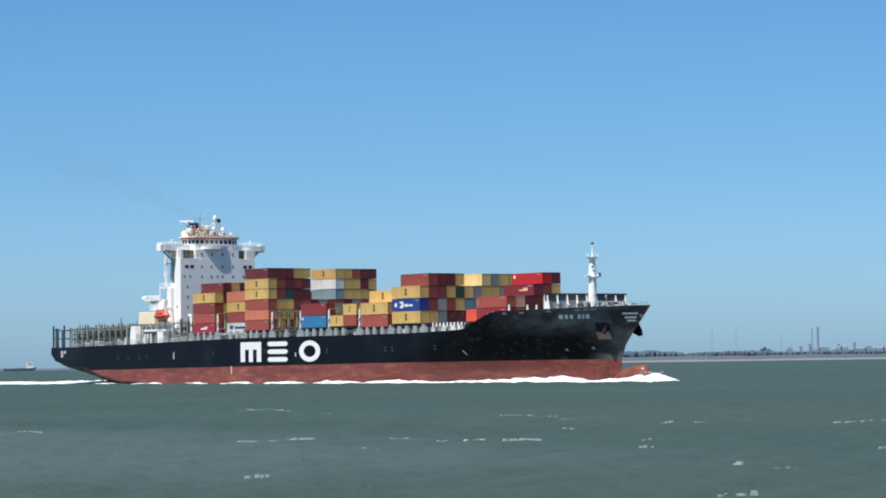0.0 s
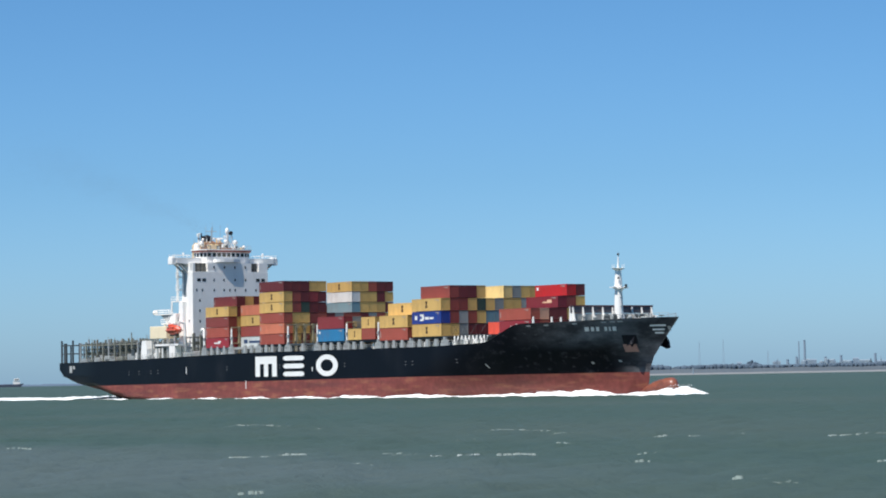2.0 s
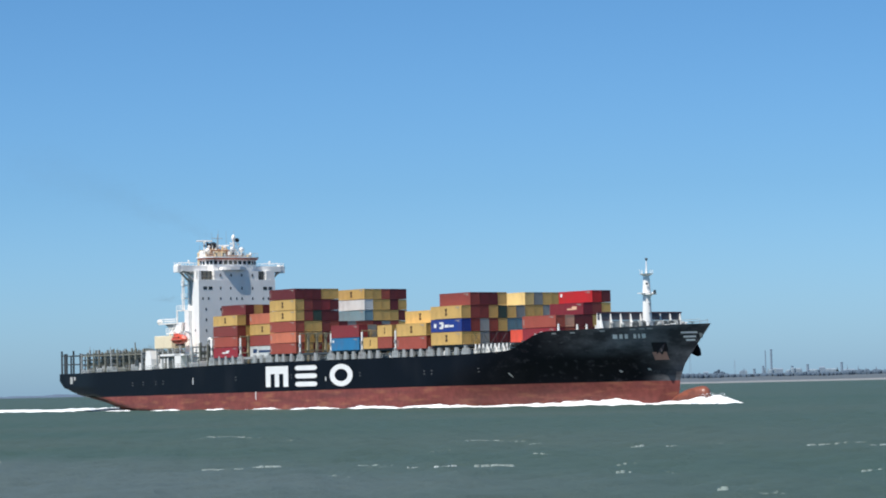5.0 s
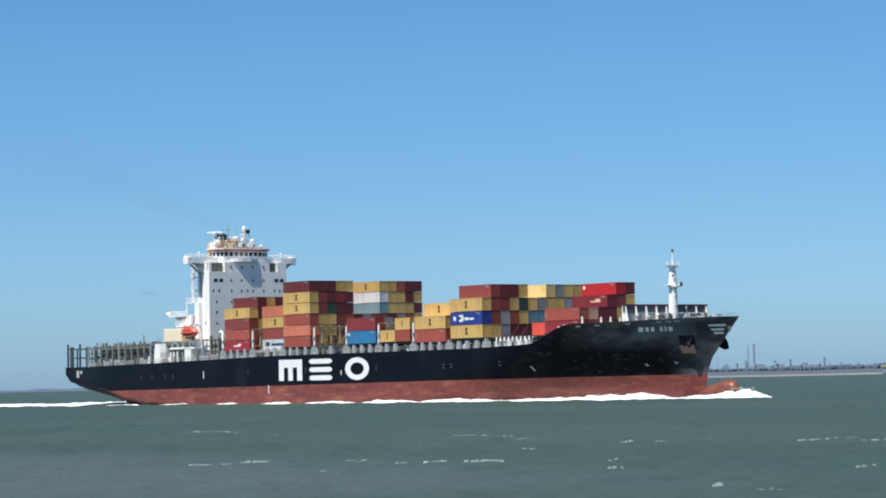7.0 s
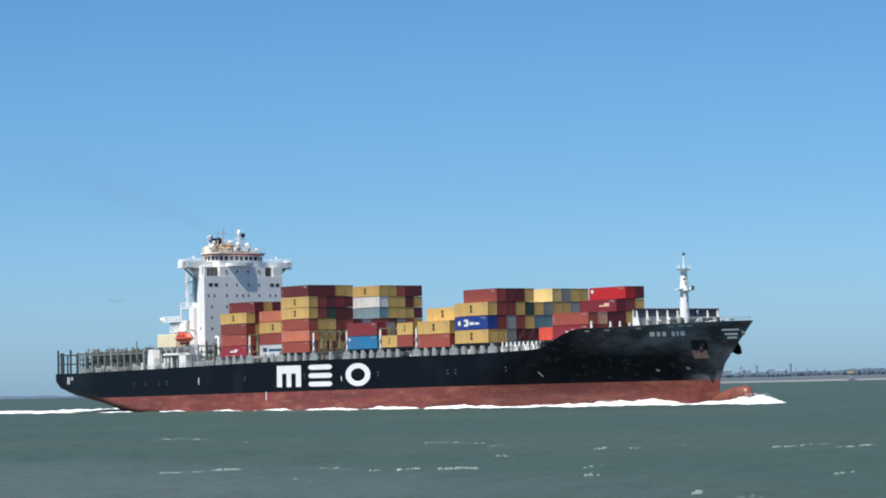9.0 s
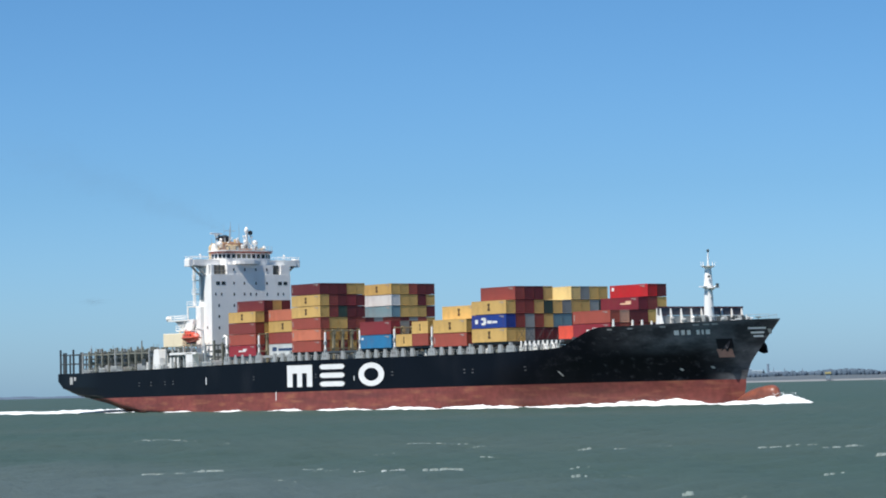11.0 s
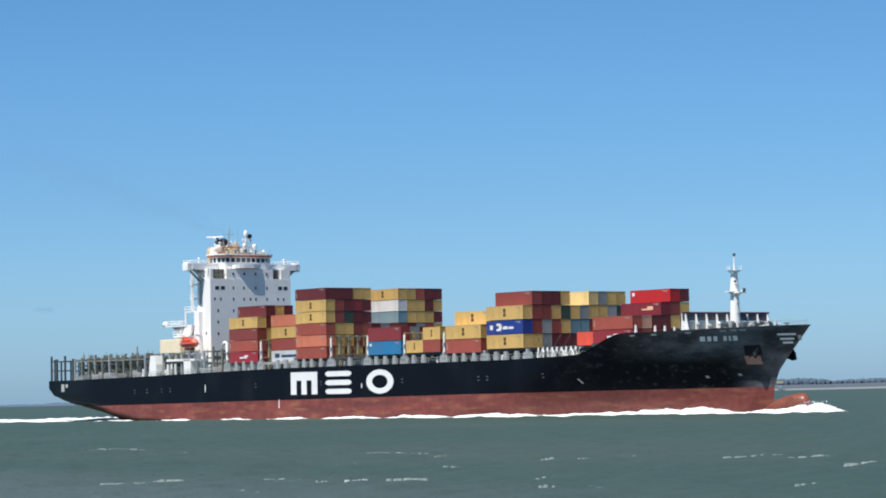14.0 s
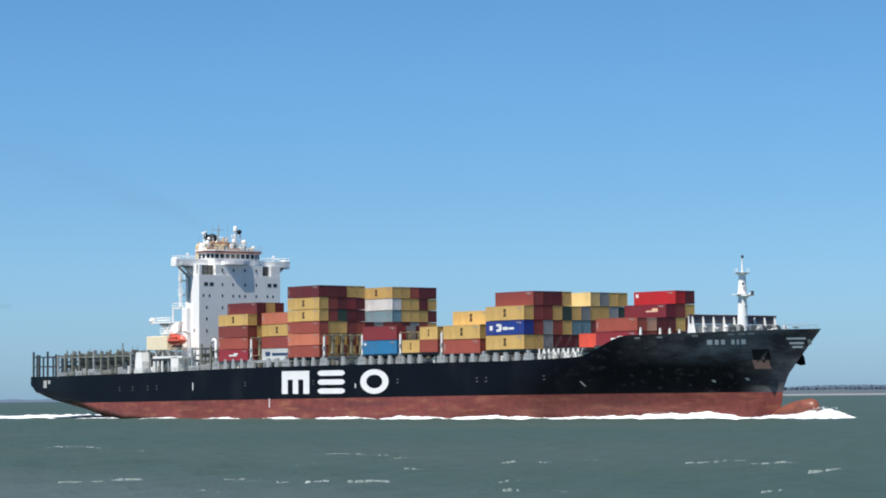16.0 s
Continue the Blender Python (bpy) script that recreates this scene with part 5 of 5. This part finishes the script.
def soot_cloud(name, points, label, size):
    """A thin cloud of tiny flecks of soot."""
    rng = random.Random(len(points))
    verts, faces = [], []
    for c in points:
        k = len(verts)
        for d in ((1, 0, -0.6), (-0.6, 0.8, -0.6), (-0.6, -0.8, -0.6), (0, 0, 1)):
            verts.append(tuple(Vector(c) + Vector(d) * size * rng.uniform(0.7, 1.3)))
        faces += [(k, k + 1, k + 3), (k + 1, k + 2, k + 3), (k + 2, k, k + 3), (k, k + 2, k + 1)]
    ob = new(name, mesh_of(name, verts, faces, SOOT))
    return tagged(ob, label, "smoke", kind="stuff")


def build_smoke():
    rng = random.Random(6)
    pts = []
    for _ in range(16000):
        u = rng.random() ** 0.72
        lump = noise.noise((u * 9, 2.2, 0.4))
        r = 1.1 + 6.5 * u
        pts.append((62 - 112 * u + rng.gauss(0, 1.5), -1 + rng.gauss(0, r), 44.5 + 28.5 * u ** 0.92 + 2.2 * lump + rng.gauss(0, 0.55 * r)))
    afloat(soot_cloud("exhaust_smoke", pts, "thin brownish exhaust smoke trailing from the funnel", 0.030))
    # a wisp of old smoke that hangs over the far water
    a = radians(61.5)
    side, out = Vector((math.cos(a), math.sin(a), 0)), Vector((-math.sin(a), math.cos(a), 0))
    mid = out * 1500 + Vector((0, 0, 4.8 + 1500 * math.tan(radians(1.88))))
    pts = [mid + side * rng.gauss(0, 3.6) + out * rng.gauss(0, 3) + Vector((0, 0, rng.gauss(0, 0.9))) for _ in range(700)]
    soot_cloud("smoke_wisp", pts, "faint grey wisp of smoke in the air", 0.055)


build_smoke()


# ---- drifting whitecaps ----
CREST_FOAM = material("crest_foam", (0.28, 0.325, 0.325), 0.85, vary=0.2, scale=1.5, fine=6)
THIN_FOAM = material("thin_foam", (0.17, 0.212, 0.205), 0.85, vary=0.2, scale=1.5, fine=6)
FAINT_FOAM = material("faint_foam", (0.15, 0.195, 0.185), 0.85, vary=0.2, scale=1.5, fine=6)


def build_whitecaps():
    """Broken crests, each a row of small ragged lumps of foam along one wave; place, length and strength."""
    rng = random.Random(12)
    spots = [(-249, 141.5, 5.9, 1), (-234, 139.4, 0.8, 0), (-199.5, 139, 5.0, 1), (-187, 135.3, 2.7, 0), (-175, 131.4, 0.5, 0), (-170.8, 132, 1.0, 1), (-166.5, 131.6, 0.7, 1), (-164.6, 134.4, 1.0, 1),
             (-156.7, 139.2, 4.3, 1), (-151, 138.9, 2.6, 1), (-155.5, 89, 4.8, 1), (-149, 94.1, 1.2, 0), (-142.6, 94.3, 2.8, 2), (-139.7, 97, 2.3, 1), (-133.2, 101.7, 1.1, 0), (-123.3, 97, 0.5, 0),
             (-112, 101.5, 1.5, 0), (-137, 75.3, 0.6, 0), (-98.4, 80.1, 0.5, 0), (-189.5, 86.9, 3.3, 0), (-79.5, 64.5, 1.4, 0), (-93.7, 78.4, 1.2, 0), (-152.4, 141.9, 0.8, 1), (-134, 127.3, 1.8, 1),
             (-157.4, 113.4, 1.3, 0), (-174.1, 116.5, 1.6, 0), (-107, 60.2, 1.1, 0), (-146.7, 93.4, 1.4, 0), (-132.4, 81.6, 1.2, 0), (-120.6, 91.7, 0.6, 0)]
    right, away = Vector((0.57, 0.82, 0)), Vector((-0.82, 0.57, 0))
    for x, y, length, strength in spots:
        verts, faces = [], []
        u = -length / 2
        while u < length / 2:
            a = rng.uniform(0.10, 0.45) if strength else rng.uniform(0.08, 0.3)
            b, h = rng.uniform(0.05, 0.25), rng.uniform(-0.02, 0.03) * (0.6 + 0.4 * strength)
            c = right * u + away * rng.gauss(0, 0.35 if strength else 0.7)
            crest = max(float(sea_z(x + c.x - away.x * k, y + c.y - away.y * k)) for k in (0, 1, 2, 3, 4))
            n, base = 9, len(verts)
            verts.append((c.x, c.y, crest + h))
            rims = [rng.uniform(0.45, 1.2) for _ in range(n)]
            for share, z in ((0.6, 0.6 * h), (1.0, -0.35)):
                for i in range(n):
                    t = 2 * math.pi * i / n
                    p = c + right * (a * share * rims[i] * math.cos(t)) + away * (b * share * rims[i] * math.sin(t))
                    verts.append((p.x, p.y, crest + z + rng.uniform(-0.01, 0.01)))
            for i in range(n):
                j = (i + 1) % n
                faces.append((base, base + 1 + i, base + 1 + j))
                faces.append((base + 1 + i, base + 1 + n + i, base + 1 + n + j, base + 1 + j))
            u += a * rng.uniform(0.5, 1.3) * (1.0 if strength else 1.5) + (rng.uniform(0.2, 0.7) if rng.random() < 0.12 else 0)
        ob = new("whitecap", mesh_of("whitecap", verts, faces, (FAINT_FOAM, THIN_FOAM, CREST_FOAM)[strength], True))
        tagged(ob, "small broken streak of foam on the choppy water", "whitecap", "whitecaps on the sea", kind="stuff")
        drifting.append((ob, Vector((x, y, 0.0))))
        ob.location = (x, y, 0)


build_whitecaps()


# ---- far shore ----
SHORE_SAND = material("shore_sand", (0.20, 0.21, 0.215), 0.9, vary=0.12, scale=0.004, fine=0.05)
SHORE_GRASS = material("shore_grass", (0.08, 0.102, 0.12), 0.95, vary=0.15, scale=0.006, fine=0.05)
# distance haze is mixed into the blue-grey far base colours
HAZE_TREES = material("haze_trees", (0.075, 0.112, 0.155), 0.95, vary=0.15, scale=0.02, fine=0.2)
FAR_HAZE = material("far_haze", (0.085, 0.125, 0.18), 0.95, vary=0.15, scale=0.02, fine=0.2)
HAZE_STEEL = material("haze_steel", (0.205, 0.27, 0.335), 0.8, vary=0.1, scale=0.05, fine=0.3)
HAZE_PALE = material("haze_pale", (0.23, 0.295, 0.345), 0.8, vary=0.08, scale=0.05, fine=0.3)
FAR_OCHRE = material("far_ochre", (0.36, 0.31, 0.14), 0.8, vary=0.1)


def bearing(az, r, z=0.0):
    a = radians(az)
    return Vector((-math.sin(a) * r, math.cos(a) * r, z))


def land_strip(name, az0, az1, sections, mat, label, wobble):
    rng = random.Random(int(az0 * 7))
    n = int((az1 - az0) * 24)
    m = len(sections)
    verts, faces = [], []
    for i in range(n + 1):
        az = az0 + (az1 - az0) * i / n
        k = 1 + wobble * (0.6 * math.sin(az * 2.7) + 0.4 * math.sin(az * 7.9 + 1)) + rng.uniform(-wobble, wobble) * 0.3
        fade = min(1, i / 24, (n - i) / 24)
        for r, z in sections:
            verts.append(tuple(bearing(az, r, z * k * fade if z > 0 else z)))
    for i in range(n):
        for j in range(m - 1):
            a = i * m + j
            faces.append((a, a + m, a + m + 1, a + 1))
    ob = new(name, mesh_of(name, verts, faces, mat))
    return tagged(ob, label, "shore", kind="structure")


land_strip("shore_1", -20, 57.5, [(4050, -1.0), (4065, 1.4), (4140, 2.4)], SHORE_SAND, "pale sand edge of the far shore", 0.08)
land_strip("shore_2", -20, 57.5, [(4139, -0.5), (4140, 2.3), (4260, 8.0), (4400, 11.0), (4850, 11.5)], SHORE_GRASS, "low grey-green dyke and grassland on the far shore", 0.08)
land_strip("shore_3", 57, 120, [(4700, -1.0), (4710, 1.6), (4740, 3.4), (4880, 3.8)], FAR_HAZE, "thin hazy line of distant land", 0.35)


def near_bank():
    bm = prism(bmesh.new(), [(16, -0.6), (5, 3.1), (-10, 3.2), (-30, 0.8), (-4700, 0.8), (-4700, -0.6)], "x", -700, 700)
    ob = part("ground", bm, SHORE_GRASS, None)
    tagged(ob, "plain grass dyke on the near bank", "ground", kind="structure")


near_bank()


def thing(name, bm, mat, label, category, group="", at=None, smooth=False):
    ob = part(name, bm, mat, None, label, smooth)
    if at is not None:
        ob.matrix_basis = at
    return tagged(ob, label, category, group)


def spot(az, r, z=0.0):
    p = bearing(az, r, z)
    return pose(p.x, p.y, p.z, 0, 0, az)


def build_far_shore():
    rng = random.Random(31)
    base = 10.5
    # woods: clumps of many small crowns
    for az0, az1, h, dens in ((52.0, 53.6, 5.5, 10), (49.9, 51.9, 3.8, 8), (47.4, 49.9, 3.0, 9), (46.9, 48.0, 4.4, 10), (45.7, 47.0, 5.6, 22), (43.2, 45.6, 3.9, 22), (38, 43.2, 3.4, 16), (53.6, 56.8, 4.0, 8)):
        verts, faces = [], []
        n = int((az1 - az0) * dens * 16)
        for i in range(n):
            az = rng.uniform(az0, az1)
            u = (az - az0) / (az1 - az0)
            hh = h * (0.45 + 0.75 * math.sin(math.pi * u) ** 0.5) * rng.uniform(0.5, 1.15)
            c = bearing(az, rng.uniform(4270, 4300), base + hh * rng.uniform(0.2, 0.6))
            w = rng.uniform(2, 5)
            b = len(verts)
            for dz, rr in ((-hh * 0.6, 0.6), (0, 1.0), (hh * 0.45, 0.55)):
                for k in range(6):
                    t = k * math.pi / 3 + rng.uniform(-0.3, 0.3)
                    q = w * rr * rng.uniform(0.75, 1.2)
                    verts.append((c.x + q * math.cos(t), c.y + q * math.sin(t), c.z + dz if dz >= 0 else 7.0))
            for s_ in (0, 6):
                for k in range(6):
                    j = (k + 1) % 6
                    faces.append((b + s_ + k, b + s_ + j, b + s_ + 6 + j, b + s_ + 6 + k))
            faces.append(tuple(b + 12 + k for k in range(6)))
        ob = new("far_wood", mesh_of("far_wood", verts, faces, HAZE_TREES, True))
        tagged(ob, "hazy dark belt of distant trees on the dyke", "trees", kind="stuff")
    # one round tree clump
    bm = bmesh.new()
    for _ in range(46):
        ball(bm, (rng.gauss(0, 3.6), rng.gauss(0, 3.0), 4.0 + rng.gauss(0, 1.5)), rng.uniform(1.4, 2.6), (1, 1, 0.8), 7)
    tree = thing("tree_group", bm, HAZE_TREES, "dark round group of trees on the far dyke", "trees", at=spot(50.315, 4300, base))
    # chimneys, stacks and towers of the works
    for az, h, r, m in ((49.40, 36, 1.0, HAZE_STEEL), (49.285, 38, 1.9, HAZE_STEEL), (49.45, 13, 2.0, HAZE_STEEL), (48.56, 14, 2.2, HAZE_STEEL), (47.88, 16, 2.2, HAZE_STEEL), (49.63, 9, 2.4, HAZE_STEEL), (48.87, 12, 2.4, HAZE_STEEL)):
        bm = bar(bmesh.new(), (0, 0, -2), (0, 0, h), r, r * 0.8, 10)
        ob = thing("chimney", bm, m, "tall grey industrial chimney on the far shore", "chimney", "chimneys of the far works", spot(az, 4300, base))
        rim = part("rim", bar(bmesh.new(), (0, 0, h), (0, 0, h + 0.8), r * 0.95, r * 0.95, 10), HAZE_STEEL, ob)
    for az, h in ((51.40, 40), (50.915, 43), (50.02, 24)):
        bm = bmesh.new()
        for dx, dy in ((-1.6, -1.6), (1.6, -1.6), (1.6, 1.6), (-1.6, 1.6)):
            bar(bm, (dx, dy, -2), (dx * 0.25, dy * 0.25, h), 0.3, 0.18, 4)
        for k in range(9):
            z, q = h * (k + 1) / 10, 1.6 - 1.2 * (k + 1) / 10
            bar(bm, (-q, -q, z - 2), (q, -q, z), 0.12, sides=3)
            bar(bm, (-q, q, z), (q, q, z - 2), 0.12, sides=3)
        thing("lattice_mast", bm, HAZE_STEEL, "thin hazy lattice mast on the far shore", "mast", "masts on the far shore", spot(az, 4300, base))
    for az, w, h, m in ((51.05, 48, 2.6, HAZE_PALE), (51.5, 22, 1.8, HAZE_PALE), (49.25, 9, 9.0, HAZE_PALE), (49.13, 12, 8.5, HAZE_STEEL), (48.75, 10, 8, HAZE_PALE), (48.5, 14, 6, HAZE_PALE), (48.27, 9, 9.5, HAZE_STEEL), (48.1, 16, 6.5, HAZE_PALE), (47.75, 20, 5, HAZE_STEEL), (49.85, 12, 6, HAZE_STEEL), (50.6, 8, 6, HAZE_STEEL)):
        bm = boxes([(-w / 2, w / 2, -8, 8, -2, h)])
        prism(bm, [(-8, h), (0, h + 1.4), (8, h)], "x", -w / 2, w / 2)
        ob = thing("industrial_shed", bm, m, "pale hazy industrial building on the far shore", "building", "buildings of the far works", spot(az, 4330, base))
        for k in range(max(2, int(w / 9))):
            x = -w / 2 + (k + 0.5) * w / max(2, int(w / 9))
            part("door", boxes([(x - 1.4, x + 1.4, -8.1, -7.9, 0, h * 0.55)]), HAZE_STEEL, ob)
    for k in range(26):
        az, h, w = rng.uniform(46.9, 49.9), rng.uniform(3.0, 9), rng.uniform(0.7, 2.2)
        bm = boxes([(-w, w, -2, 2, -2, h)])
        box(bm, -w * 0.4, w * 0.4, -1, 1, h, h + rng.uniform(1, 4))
        thing("process_tower", bm, rng.choice((HAZE_STEEL, HAZE_STEEL, HAZE_PALE)), "small hazy process tower on the far shore", "tower", "towers of the far works", spot(az, 4310, base))
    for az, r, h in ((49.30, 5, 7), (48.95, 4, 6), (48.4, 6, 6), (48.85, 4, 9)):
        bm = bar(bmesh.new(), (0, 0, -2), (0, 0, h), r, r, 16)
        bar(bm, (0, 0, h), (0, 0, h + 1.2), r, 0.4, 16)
        thing("storage_tank", bm, HAZE_PALE, "pale cylindrical storage tank on the far shore", "tank", "tanks of the far works", spot(az, 4290, base))
    # beacon by the water, and an ochre dolphin
    bm = bar(bmesh.new(), (0, 0, -1), (0, 0, 8), 1.2, 0.9, 10)
    ball(bm, (0, 0, 8.4), 1.2)
    thing("beacon", bm, HAZE_PALE, "small white beacon at the far waterline", "beacon", at=spot(51.532, 4070, 0))
    leg = thing("dolphin_platform", boxes([(-3, 3, -3, 3, 3.0, 9.5)], 0.2), HAZE_STEEL, "ochre-topped mooring platform off the far shore", "platform", at=spot(46.68, 4060, 0))
    part("deck_box", boxes([(-4.5, 4.5, -4, 4, 9.5, 12.6)], 0.3), FAR_OCHRE, leg, "dull ochre upper box")
    for dx in (-2.4, 2.4):
        part("pile", bar(bmesh.new(), (dx, 0, -2), (dx, 0, 3.2), 0.7), HAZE_STEEL, leg)
    # distant ship astern
    ob = new("coaster")
    tagged(ob, "small distant dark coaster with a white deckhouse", "ship")
    ob.matrix_basis = spot(65.4, 4300, 0)
    part("hull", prism(bmesh.new(), [(-25, 3.6), (-23, -0.5), (21, -0.5), (26, 5.2), (19, 4.2), (-18, 3.2)], "y", -4, 4), material("coaster_hull", (0.05, 0.06, 0.09), 0.6), ob)
    wh = part("deckhouse", boxes([(10, 20, -3.5, 3.5, 3.5, 9.0), (11, 19, -4, 4, 9.0, 12.5)], 0.1), SHIP_WHITE, ob)
    part("mast", bar(bmesh.new(), (15.5, 0, 10), (15.5, 0, 14), 0.3), HAZE_STEEL, wh)
    part("window", boxes([(12, 18, -4.05, -3.95, 10.2, 11.4)]), GLASS_DARK, wh)


build_far_shore()


# ---- movement ----
def motions():
    for ob, m in course:
        walk(ob, [(0.0, ship_pose(0.0, m)), (SECONDS, ship_pose(SECONDS, m))])
    for ob, p in drifting:
        walk(ob, [(0.0, Matrix.Translation(p)), (SECONDS, Matrix.Translation(p + DRIFT * SECONDS))])
    # the aft radar scanner turns once in 2.33 s
    for ob, p, first, rate in scanners:
        rows = [0.5 * k for k in range(int(SECONDS * 2) + 1)]
        walk(ob, [(t, Matrix.Translation(p) @ pose(0, 0, 0, 0, 0, first + rate * t)) for t in rows])


afloat(ship)
motions()
